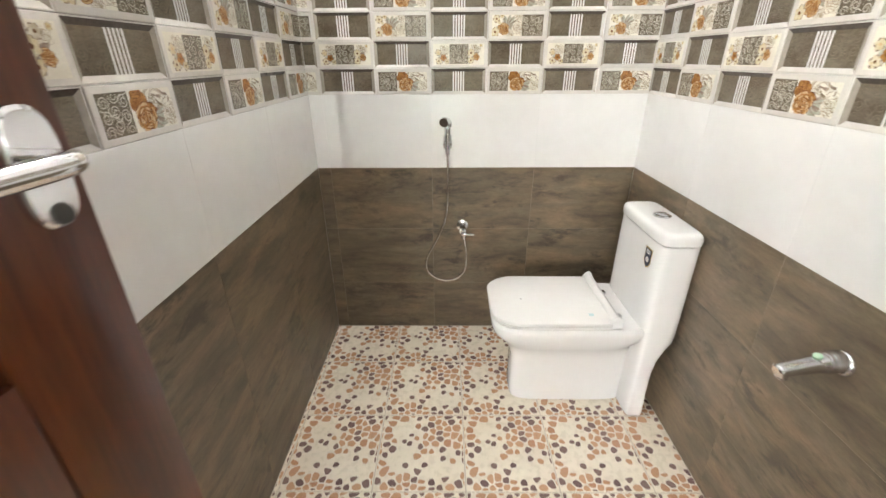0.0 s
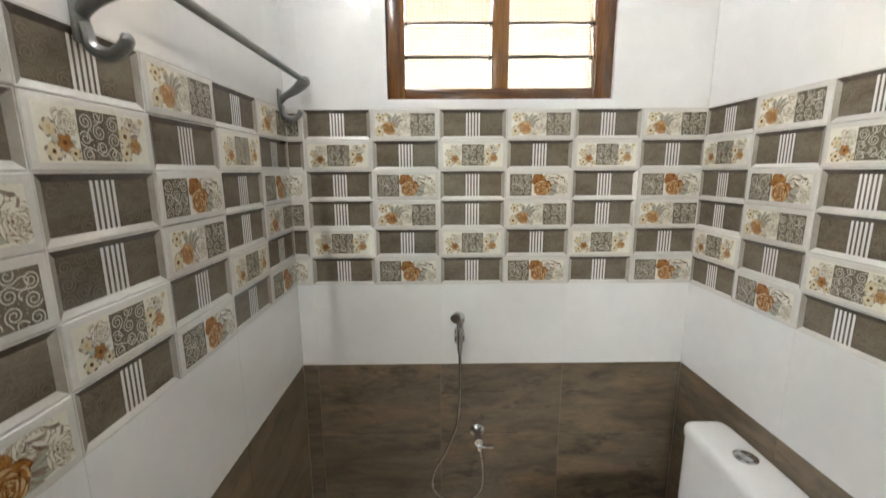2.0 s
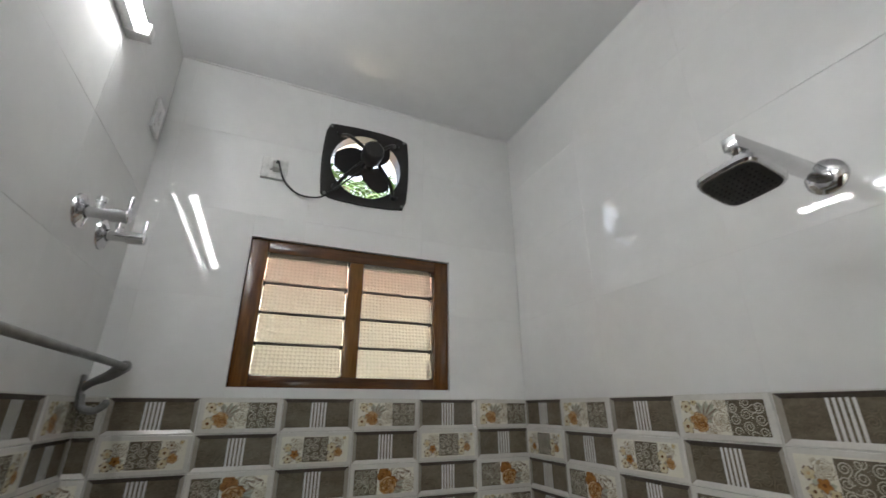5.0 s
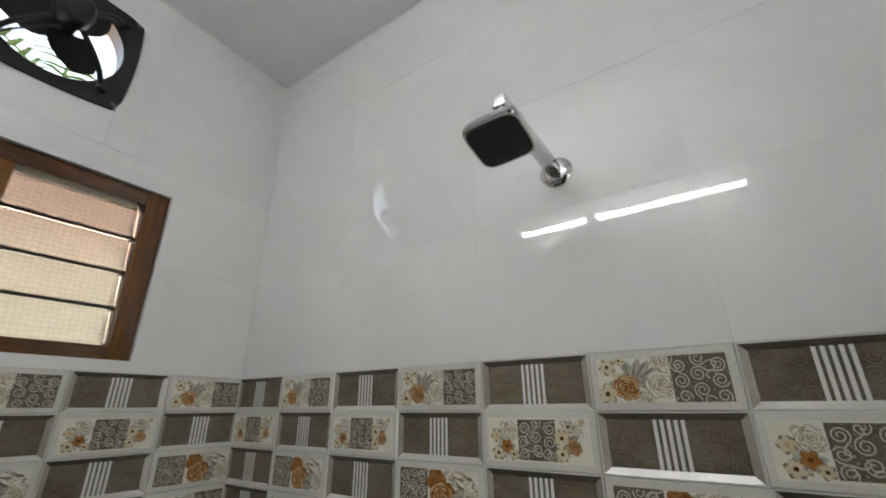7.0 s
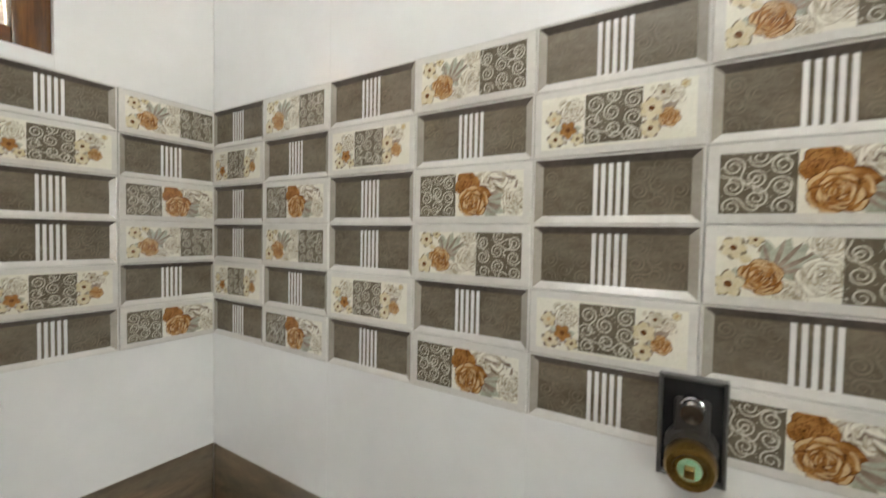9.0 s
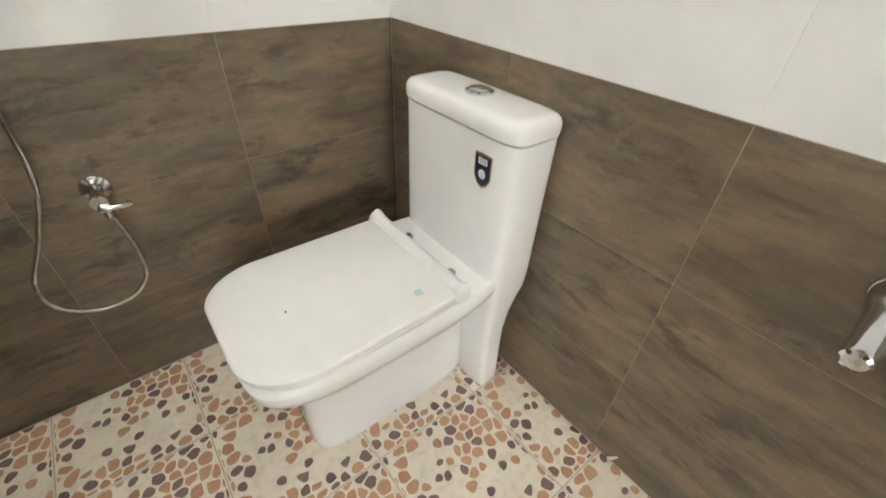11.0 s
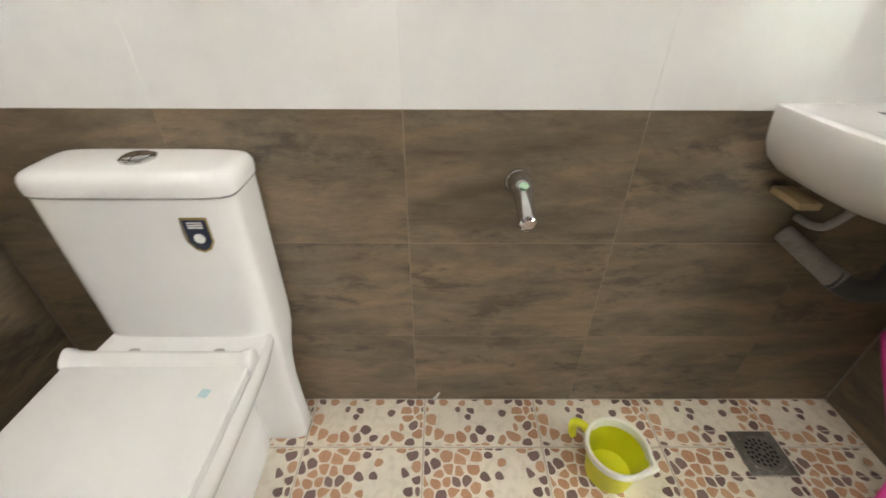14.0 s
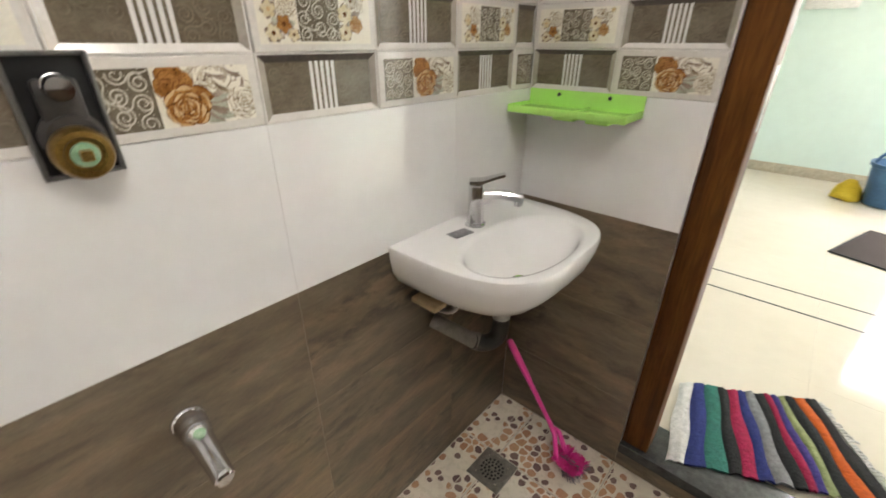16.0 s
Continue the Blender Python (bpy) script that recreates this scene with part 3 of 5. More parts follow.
# ---- exhaust fan ----
FY = YN - 0.002
fan = thing("exhaust_fan", "black metal exhaust fan with three blades in a wall opening", "exhaust fan", pose(FANC[0], FY, FANC[1]))


def bowed_square(half, bow, y, n=12, corner=0.012):
    pts = []
    for q in range(4):
        for k in range(n):
            t = k / n
            u = -half + corner + (2 * half - 2 * corner) * t
            v = half + bow * (1 - (u / half) ** 2) - bow * 0.2
            a = -q * math.pi / 2
            pts.append((u * math.cos(a) - v * math.sin(a), y, u * math.sin(a) + v * math.cos(a)))
    return pts


def plate_with_hole():
    outer = bowed_square(0.168, 0.012, 0)
    n = len(outer)
    hole = []
    for x, _, z in outer:
        a = math.atan2(z, x)
        hole.append((0.142 * math.cos(a), 0, 0.142 * math.sin(a)))
    shift = lambda ring, y, k=1.0: [(x * k, y, z * k) for x, _, z in ring]
    return loft([shift(outer, 0.0), shift(outer, -0.004, 0.998), shift(outer, -0.006, 0.985), shift(hole, -0.006, 1.05), shift(hole, -0.003, 1.0), shift(hole, 0.05, 1.0), shift(hole, 0.05, 1.02), shift(hole, 0.0, 1.02), shift(outer, 0.0)], caps=False)


fplate = part("mounting_plate", plate_with_hole(), BLACK_STEEL, fan)
for sx in (-1, 1):
    for sz in (-1, 1):
        part("screw", lathe([(0.0, 0.0), (0.0065, 0.0), (0.0065, 0.003), (0.0045, 0.005), (0.0, 0.005)], 12, False, frame_of((sx * 0.153, -0.006, sz * 0.153), (0, -1, 0))), ZINC, fplate)
        part("bracket_arm", sweep(smooth_path([(sx * 0.114, -0.010, sz * 0.118), (sx * 0.085, -0.058, sz * 0.088), (sx * 0.03, -0.086, sz * 0.032)], 5), [0.0075] * 11, 8), BLACK_STEEL, fan)
        part("rubber_mount", lathe([(0.0, -0.002), (0.013, 0.0), (0.014, 0.008), (0.010, 0.018), (0.0, 0.020)], 16, False, frame_of((sx * 0.117, -0.006, sz * 0.121), (0, -1, 0))), BLACK_PLASTIC, fan)
motor = part("motor", lathe([(0.0, -0.025), (0.034, -0.025), (0.040, -0.015), (0.042, 0.030), (0.040, 0.040), (0.033, 0.048), (0.0, 0.050)], 32, False, frame_of((0, -0.088, 0), (0, -1, 0))), BLACK_STEEL, fan, "round black motor housing with vent holes")
for k in range(8):
    a = 2 * math.pi * k / 8
    part("vent_hole", lathe([(0.0, 0.0), (0.0042, 0.0), (0.0035, 0.001), (0.0, 0.001)], 10, False, frame_of((0.026 * math.cos(a), -0.1385, 0.026 * math.sin(a)), (0, -1, 0))), BLACK_PLASTIC, motor)
hub = part("hub", lathe([(0.0, 0.0), (0.026, 0.0), (0.026, 0.06), (0.0, 0.062)], 24, False, frame_of((0, -0.008, 0), (0, -1, 0))), BLACK_STEEL, fan)


def blade(a0):
    rows = []
    for i in range(9):
        t = i / 8
        r = 0.020 + 0.112 * t
        w = 0.026 + 0.046 * math.sin(math.pi * min(1, t * 0.9 + 0.08)) if t < 1 else 0.03
        tw = radians(34 - 14 * t)
        row = []
        for j in range(7):
            u = (j / 6 - 0.5) * 2 * w
            tang, yy = u * math.cos(tw), u * math.sin(tw) * 0.5 - 0.020
            a = a0 + tang / max(r, 0.045)
            row.append((r * math.cos(a), yy, r * math.sin(a)))
        rows.append(row)
    bm = loft(rows, False, False)
    bmesh.ops.solidify(bm, geom=bm.faces[:], thickness=0.0018)
    return bm


for k in range(3):
    part("blade", blade(radians(62 + 120 * k)), BLACK_STEEL, fan)
sleeve = part("fan_sleeve", lathe([(0.1450, 0.008), (0.1635, 0.117), (0.180, 0.117)], 48, False, frame_of((FANC[0], YN, FANC[1]), (0, 1, 0))), LIMEWASH, None, "white plastered round hole through the wall", smooth=40)
tagged(sleeve, category="wall opening", kind="structure")

# ---- socket, plug and cable; switch plate ----


def wall_plate(name, label, cat, m, w, h, rocker):
    t = thing(name, label, cat, m)
    part("face_plate", loft([[(x * k, y, z * k) for x, z in ((-w / 2, -h / 2), (w / 2, -h / 2), (w / 2, h / 2), (-w / 2, h / 2))] for y, k in ((0, 1), (-0.007, 1), (-0.010, 0.96))]), WHITE_PLASTIC, t)
    if rocker:
        part("rocker", box(-0.012, -0.014, -0.02, 0.012, -0.0095, 0.02, 0.002), WHITE_PLASTIC, t)
    else:
        for x, z in ((0, 0.016), (-0.011, -0.008), (0.011, -0.008)):
            part("socket_hole", lathe([(0.0, 0.0), (0.003, 0.0), (0.003, 0.0006), (0.0, 0.0006)], 10, False, frame_of((x, -0.0100, z), (0, -1, 0))), BLACK_PLASTIC, t)
    return t


wall_plate("socket", "white square power socket above the window", "socket", pose(-0.325, YN - 0.001, 2.533), 0.088, 0.088, False)
plug = thing("plug", "grey plug with a black cable running to the fan", "plug", pose(-0.318, YN - 0.011, 2.530))
part("plug_body", box(-0.013, -0.034, -0.014, 0.013, 0.0, 0.016, 0.004), PVC, plug)
part("cable", sweep(smooth_path([(0.0, -0.034, 0.006), (0.006, -0.052, 0.0), (0.030, -0.030, -0.055), (0.080, -0.006, -0.088), (0.135, -0.003, -0.092), (0.170, -0.006, -0.082), (0.192, -0.016, -0.066), (0.225, -0.030, -0.038), (0.262, -0.055, -0.008), (0.300, -0.066, 0.030), (0.318, -0.060, 0.066)], 6), 0.0034, 8), BLACK_PLASTIC, plug, "thin black cable")
wall_plate("switch", "white switch plate high on the tiled wall", "switch", pose(XW + 0.001, 1.985, 2.585, 0, 0, 90), 0.075, 0.110, True)

# ---- tube light ----
tube = thing("tube_light", "lit white batten tube light on the tiled wall", "lamp", pose(XW, 1.065, 2.60))
part("batten", box(0.0, -0.58, -0.018, 0.026, 0.58, 0.018, 0.004), WHITE_PLASTIC, tube)
part("lit_tube", lathe([(0.0, -0.545), (0.010, -0.545), (0.010, 0.545), (0.0, 0.545)], 16, False, pose(0.040, 0, 0, 90)), TUBE, tube, "glowing white tube")
for s in (-1, 1):
    part("end_cap", box(0.0, s * 0.565 - 0.017, -0.02, 0.056, s * 0.565 + 0.017, 0.02, 0.004), WHITE_PLASTIC, tube)

# ---- towel rail ----
rail = thing("towel_rail", "grey metal towel rail with hooked brackets on the tiled wall", "towel rail", pose(XW, 0, 1.760))
for y in (1.290, 2.028):
    s = 1 if y < 1.5 else -1
    bk = part("bracket_plate", box(0.0, y - 0.016, -0.045, 0.006, y + 0.016, 0.032, 0.003), ZINC, rail)
    for z in (-0.026, 0.012):
        part("screw", lathe([(0.0, 0), (0.0045, 0), (0.004, 0.002), (0.0, 0.002)], 10, False, frame_of((0.006, y, z), (1, 0, 0))), BRASS, bk)
    part("bracket_arm", sweep(smooth_path([(0.004, y, -0.004), (0.022, y, 0.012), (0.055, y, 0.030), (0.085, y, 0.056)], 5), [0.011, 0.011, 0.011, 0.0115, 0.012, 0.012, 0.0125, 0.013, 0.014, 0.015, 0.016, 0.017, 0.018, 0.019, 0.020, 0.020], 12, squash=0.8), ZINC, rail)
    part("hook", sweep(smooth_path([(0.006, y, -0.018), (0.014, y, -0.048), (0.040, y, -0.058), (0.062, y, -0.044), (0.064, y, -0.030)], 5), [0.0095] * 18 + [0.0085, 0.007, 0.005], 10), ZINC, rail)
    part("rail_end", lathe([(0.0, -0.010), (0.014, -0.009), (0.0165, 0.0), (0.013, 0.012), (0.0, 0.013)], 20, False, frame_of((0.085, y, 0.055), (0, s, 0))), ZINC, rail)
part("bar", sweep([(0.085, 1.292, 0.055), (0.085, 2.026, 0.055)], 0.0088, 16), ZINC, rail)

# ---- stop valves on the west wall ----


def stop_valve(m):
    t = thing("stop_valve", "chrome wall stop valve with a lever handle", "tap", m, "stop valves on the wall")
    part("flange", lathe([(0.0, 0.0), (0.040, 0.0), (0.039, 0.004), (0.026, 0.010), (0.016, 0.013)], 28, False, frame_of((0, 0, 0), (1, 0, 0))), CHROME, t)
    part("stem", lathe([(0.0, 0.0), (0.0125, 0.0), (0.0125, 0.050), (0.0165, 0.052), (0.0165, 0.088), (0.014, 0.091), (0.0, 0.091)], 24, False, frame_of((0.006, 0, 0), (1, 0, 0))), CHROME, t)
    part("lever", box(0.086, -0.006, -0.012, 0.095, 0.006, 0.052, 0.003), CHROME, t)
    part("outlet", lathe([(0.0, 0.0), (0.009, 0.0), (0.009, 0.018), (0.011, 0.018), (0.011, 0.030), (0.008, 0.030), (0.007, 0.022), (0.0, 0.022)], 18, False, pose(0.034, 0, 0.008)), CHROME, t)
    return t


valve_a = stop_valve(pose(XW, 1.712, 2.128))
copy_thing(valve_a, pose(XW, 1.864, 2.128))

# ---- shower ----
shower = thing("shower", "chrome wall shower arm with a square dark-faced head", "shower", pose(XE, 0.972, 2.126))
part("flange", lathe([(0.0, 0.0), (0.036, 0.0), (0.0355, 0.004), (0.029, 0.011), (0.018, 0.014), (0.0, 0.014)], 32, False, frame_of((0, 0, 0), (-1, 0, 0))), CHROME, shower)
arm = box(-0.283, -0.0125, -0.0125, -0.012, 0.0125, 0.0125, 0.0025)
part("arm", arm, CHROME, shower, "square chrome arm")
head = part("shower_head", loft([superring(0, 0, z, a, a, p, 40) for z, a, p in ((-0.012, 0.046, 5), (-0.012, 0.053, 5), (-0.008, 0.056, 5), (0.002, 0.056, 5), (0.008, 0.050, 5), (0.013, 0.024, 3), (0.024, 0.013, 2))]), CHROME, shower, "", pose(-0.262, 0.010, -0.060, -4, 13, 0) @ Matrix.Scale(0.92, 4))
part("ball_joint", lathe([(0.0, -0.018), (0.010, -0.016), (0.013, -0.006), (0.010, 0.006), (0.009, 0.020)], 18, False, pose(-0.262, 0.002, -0.024)), CHROME, shower)
part("spray_face", loft([superring(0, 0, z, a, a, 5, 40) for z, a in ((-0.0118, 0.050), (-0.0135, 0.049), (-0.0142, 0.044))]), DARK_FACE, head, "dark rubber spray face")
noz = bmesh.new()
for i in range(8):
    for j in range(8):
        lathe([(0.0022, -0.0140), (0.0016, -0.0162), (0.0, -0.0164)], 6, False, pose(-0.036 + 0.0103 * i, -0.036 + 0.0103 * j, 0), noz)
part("nozzle_field", noz, BLACK_PLASTIC, head)

# ---- concealed mixer body left open in the wall ----
mix = thing("concealed_mixer", "uncovered black mixer body with a brass spindle, set in the wall", "mixer", pose(XE, 0.960, 1.183, 0, 0, -90))
fr = bmesh.new()
for x0, z0, x1, z1 in ((-0.038, -0.066, -0.033, 0.066), (0.033, -0.066, 0.038, 0.066), (-0.033, 0.061, 0.033, 0.066), (-0.033, -0.066, 0.033, -0.061)):
    box(x0, -0.012, z0, x1, 0.004, z1, 0.001, 1, bm=fr)
part("casing", fr, ZINC, mix, "grey casing edge")
part("recess", box(-0.033, -0.0042, -0.061, 0.033, -0.0036, 0.061), BLACK_PLASTIC, mix)
part("valve_body", lathe([(0.0, 0.0), (0.030, 0.0), (0.030, 0.010), (0.024, 0.018), (0.0, 0.018)], 24, False, frame_of((0, -0.004, -0.022), (0, -1, 0))), DARK_PIPE, mix)
part("valve_body", box(-0.020, -0.020, -0.02, 0.020, -0.004, 0.040, 0.006), DARK_PIPE, mix)
part("outlet_stub", lathe([(0.0, 0.0), (0.013, 0.0), (0.013, 0.012), (0.0115, 0.013), (0.0115, 0.022), (0.013, 0.024), (0.012, 0.032), (0.0, 0.033)], 22, False, frame_of((0.0, -0.012, 0.034), (0, -1, -0.1))), CHROME, mix, "short chrome threaded stub")
brass = part("brass_nut", lathe([(0.0, 0.0), (0.026, 0.0), (0.0285, 0.004), (0.0285, 0.022), (0.025, 0.030), (0.019, 0.031), (0.017, 0.028), (0.0, 0.028)], 30, False, frame_of((0, -0.016, -0.036), (0, -1, 0))), BRASS, mix, "round tarnished brass nut")
part("cap_ring", lathe([(0.0, 0.0), (0.0135, 0.0), (0.0125, 0.002), (0.0, 0.002)], 24, False, frame_of((0, -0.0443, -0.036), (0, -1, 0))), GREEN_CAP, brass, "pale green plastic ring")
part("spindle", box(-0.0055, -0.058, -0.041, 0.0055, -0.043, -0.030, 0.001, 1), BRASS, brass)

# ---- bib tap ----
bib = thing("bib_tap", "chrome wall tap with a green dot above the floor", "tap", pose(XE, 0.956, 0.700))
part("flange", lathe([(0.0, 0.0), (0.0275, 0.0), (0.027, 0.004), (0.024, 0.008), (0.022, 0.009)], 28, False, frame_of((0, 0, 0), (-1, 0, 0))), CHROME, bib)
part("body", sweep(smooth_path([(-0.006, 0, 0.004), (-0.022, 0, 0.004), (-0.040, 0, 0.001), (-0.062, 0, -0.004), (-0.090, 0, -0.011), (-0.118, 0, -0.019), (-0.132, 0, -0.023)], 4), [0.021] * 2 + [0.0245] * 4 + [0.0235] * 3 + [0.022, 0.0205, 0.0192, 0.0188, 0.0182, 0.0177, 0.0173, 0.0170, 0.0167, 0.0165, 0.0163, 0.0162, 0.0161, 0.0160, 0.0155, 0.0120], 20), CHROME, bib)
part("aerator", lathe([(0.0, 0.0), (0.0115, 0.0), (0.0115, 0.015), (0.010, 0.017), (0.0, 0.015)], 18, False, frame_of((-0.116, 0, -0.023), (-0.10, 0, -1))), CHROME, bib)
part("green_dot", lathe([(0.0, 0.0), (0.009, 0.0), (0.008, 0.0015), (0.0, 0.002)], 18, False, frame_of((-0.060, 0, 0.0185), (-0.30, 0, 1))), GREEN_CAP, bib, "pale green temperature dot")

# ---- hand spray, hose and angle valve on the north wall ----
spray = thing("hand_spray", "chrome hand spray in a wall holder with a looped steel hose", "hand shower", pose(-0.124, YN, 0.985))
part("holder", box(-0.019, -0.030, -0.050, 0.019, 0.0, -0.020, 0.006), CHROME, spray)
part("holder_plate", box(-0.017, -0.006, -0.062, 0.017, 0.0, -0.005, 0.003), CHROME, spray)
part("handle", sweep([(0.0, -0.034, -0.085), (0.0, -0.034, -0.050), (0.0, -0.036, 0.0), (0.0, -0.038, 0.040)], [0.0085, 0.011, 0.0125, 0.013], 16), CHROME, spray)
part("spray_head", sweep(smooth_path([(0.006, -0.036, 0.034), (0.0, -0.042, 0.052), (-0.010, -0.062, 0.060), (-0.016, -0.078, 0.056)], 4), [0.013, 0.0145, 0.016, 0.017, 0.017, 0.0165, 0.017, 0.018, 0.0185, 0.019, 0.0195, 0.0195, 0.019], 18), CHROME, spray)
part("trigger", box(-0.006, -0.056, 0.004, 0.006, -0.050, 0.046, 0.0025), CHROME, spray)
hose_pts = smooth_path([(0.0, -0.034, -0.085), (0.002, -0.034, -0.20), (-0.008, -0.036, -0.36), (-0.048, -0.040, -0.47), (-0.098, -0.046, -0.57), (-0.090, -0.050, -0.640), (-0.030, -0.052, -0.680), (0.036, -0.052, -0.676), (0.080, -0.050, -0.632), (0.088, -0.048, -0.558), (0.080, -0.046, -0.485), (0.074, -0.045, -0.449)], 14)
part("hose", sweep(hose_pts, [0.0056 if k % 2 else 0.0049 for k in range(len(hose_pts))], 10), HOSE, spray, "ribbed steel hose")
angle = thing("angle_valve", "chrome angle valve feeding the hand spray hose", "tap", pose(-0.055, YN, 0.569))
part("flange", lathe([(0.0, 0.0), (0.028, 0.0), (0.027, 0.004), (0.017, 0.010), (0.014, 0.011)], 26, False, frame_of((0, 0, 0), (0, -1, 0))), CHROME, angle)
part("body", lathe([(0.0, 0.0), (0.0125, 0.0), (0.0125, 0.048), (0.0155, 0.050), (0.0155, 0.068), (0.0, 0.070)], 24, False, frame_of((0, -0.004, 0), (0, -1, -0.05))), CHROME, angle)
part("outlet", lathe([(0.0, 0.0), (0.0095, 0.0), (0.0095, 0.034), (0.011, 0.034), (0.011, 0.046), (0.0, 0.046)], 18, False, frame_of((0.005, -0.045, -0.004), (0, 0, -1))), CHROME, angle)
part("lever", box(-0.008, -0.082, -0.022, 0.052, -0.071, -0.010, 0.004), CHROME, angle)

# ---- wash basin ----
SY, SXB, SW_, SD_ = 0.268, XE - 0.001, 0.240, 0.335
basin = thing("wash_basin", "white ceramic wall-hung basin with a rounded front", "wash basin", pose(0, SY, -0.009))


def basin_ring(z, k, n=64, back=1.0):
    pts = []
    for q in range(n):
        a = 2 * math.pi * q / n
        c, s = math.cos(a), math.sin(a)
        y = SW_ * k * math.copysign(abs(c) ** 0.52, c)
        x = SXB - (SD_ * k * abs(s) ** 0.56 if s > 0 else 0.0) if k > 0.0 else SXB
        pts.append((x, y, z))
    return pts


def bowl_ring(z, kx, ky, cx=0.487, cy=0.014, n=64):
    pts = []
    for q in range(n):
        a = 2 * math.pi * q / n
        c, s = math.cos(a), math.sin(a)
        pts.append((cx - 0.102 * kx * math.copysign(abs(s) ** 0.9, s), cy + 0.178 * ky * math.copysign(abs(c) ** 0.9, c), z))
    return pts


part("basin_body", loft([basin_ring(0.700, 0.42), basin_ring(0.712, 0.58), basin_ring(0.735, 0.76), basin_ring(0.765, 0.90), basin_ring(0.795, 0.965), basin_ring(0.830, 0.992), basin_ring(0.852, 1.0),
                         basin_ring(0.860, 0.992), basin_ring(0.862, 0.975), bowl_ring(0.8615, 1.10, 1.07), bowl_ring(0.8585, 1.02, 1.01), bowl_ring(0.848, 0.97, 0.97), bowl_ring(0.820, 0.88, 0.88), bowl_ring(0.785, 0.70, 0.70),
                         bowl_ring(0.762, 0.42, 0.42), bowl_ring(0.756, 0.14, 0.10)]), CERAMIC, basin, smooth=50)
part("drain_ring", lathe([(0.0, 0.757), (0.012, 0.757), (0.022, 0.760), (0.023, 0.757)], 24, False, pose(0.487, 0.014, 0.001)), CHROME, basin)
part("overflow_slot", box(0.598, -0.012, 0.838, 0.604, 0.012, 0.846, 0.002), BLACK_PLASTIC, basin, "dark overflow slot", pose(0, 0.03, 0.002))
part("sticker", loft([[(0.622 + x, 0.078 + y, z) for x, y in ((-0.020, -0.026), (0.014, -0.030), (0.022, 0.026), (-0.012, 0.030))] for z in (0.8618, 0.8626)]), SILVER_STICKER, basin, "dark silver sticker")
part("tail_pipe", lathe([(0.0, 0.0), (0.024, 0.0), (0.024, 0.03), (0.019, 0.035), (0.019, 0.09), (0.0, 0.09)], 22, False, pose(0.545, -0.005, 0.615)), PVC, basin, "grey waste coupling")
part("waste_pipe", sweep(smooth_path([(0.545, -0.005, 0.640), (0.545, -0.005, 0.580), (0.550, 0.008, 0.548), (0.566, 0.034, 0.540), (0.586, 0.060, 0.552)], 6), 0.023, 16), DARK_PIPE, basin, "dark waste trap")
part("wall_pipe", sweep([(0.578, 0.050, 0.548), (0.600, 0.066, 0.558), (0.693, 0.104, 0.592)], [0.0245, 0.020, 0.020], 18), OLD_PVC, basin, "grey waste pipe into the wall")
part("support_peg", box(0.612, 0.135, 0.688, 0.694, 0.180, 0.704, 0.005), PALE_WOOD, basin, "raw wooden support peg")
part("inlet_pipe", sweep(smooth_path([(0.692, 0.095, 0.630), (0.650, 0.092, 0.634), (0.630, 0.080, 0.650), (0.618, 0.045, 0.712)], 5), 0.008, 12), PVC, basin, "thin grey inlet hose")

tap = thing("basin_tap", "chrome single-lever pillar tap on the basin", "tap", pose(0.632, 0.278, 0.8525, 0, 0, 38))
part("base_ring", lathe([(0.0, 0.0), (0.026, 0.0), (0.0255, 0.005), (0.022, 0.007), (0.0, 0.007)], 28, False), CHROME, tap)
part("body", loft([superring(0, 0, z, r, r, 3.2, 28) for z, r in ((0.006, 0.0195), (0.060, 0.0185), (0.098, 0.0188), (0.104, 0.0175))]), CHROME, tap)
part("spout", loft([[(x, y, z + dz) for y, dz in ((-0.012, -0.008), (0.012, -0.008), (0.0125, 0.004), (0.009, 0.009), (-0.009, 0.009), (-0.0125, 0.004))] for x, z in ((-0.012, 0.078), (-0.055, 0.079), (-0.096, 0.073), (-0.112, 0.069))]), CHROME, tap)
part("aerator", lathe([(0.0, 0.0), (0.0105, 0.0), (0.0105, 0.012), (0.0, 0.013)], 18, False, frame_of((-0.101, 0, 0.064), (0, 0, -1))), CHROME, tap)
part("lever", loft([[(x, y * w, z + dz) for y, dz in ((-1, -0.004), (1, -0.004), (1, 0.003), (-1, 0.003))] for x, z, w in ((0.017, 0.110, 0.017), (-0.015, 0.112, 0.017), (-0.036, 0.119, 0.0125), (-0.066, 0.128, 0.0105))]), CHROME, tap)
part("lever_neck", lathe([(0.0165, 0.102), (0.0165, 0.110), (0.0, 0.110)], 24, False), CHROME, tap)

# ---- soap shelf ----
shelf = thing("soap_shelf", "lime green plastic corner soap shelf screwed to the wall", "shelf", pose(0.541, YS, 1.098))
part("tray", box(-0.158, 0.002, 0.0, 0.148, 0.112, 0.006, 0.003), LIME, shelf)
part("back_lip", box(-0.158, 0.0, 0.0, 0.148, 0.005, 0.047, 0.002), LIME, shelf)
part("front_lip", box(-0.158, 0.108, -0.004, 0.148, 0.113, 0.014, 0.002), LIME, shelf)
for x in (-0.1565, 0.1465):
    part("side_lip", box(x - 0.0025, 0.004, -0.002, x + 0.0025, 0.110, 0.015, 0.001), LIME, shelf)
part("divider", box(-0.030, 0.005, 0.005, -0.024, 0.109, 0.012, 0.002), LIME, shelf)
for x in (-0.090, -0.005):
    part("foot_rib", box(x - 0.028, 0.06, -0.012, x + 0.028, 0.104, 0.001, 0.003), LIME, shelf)
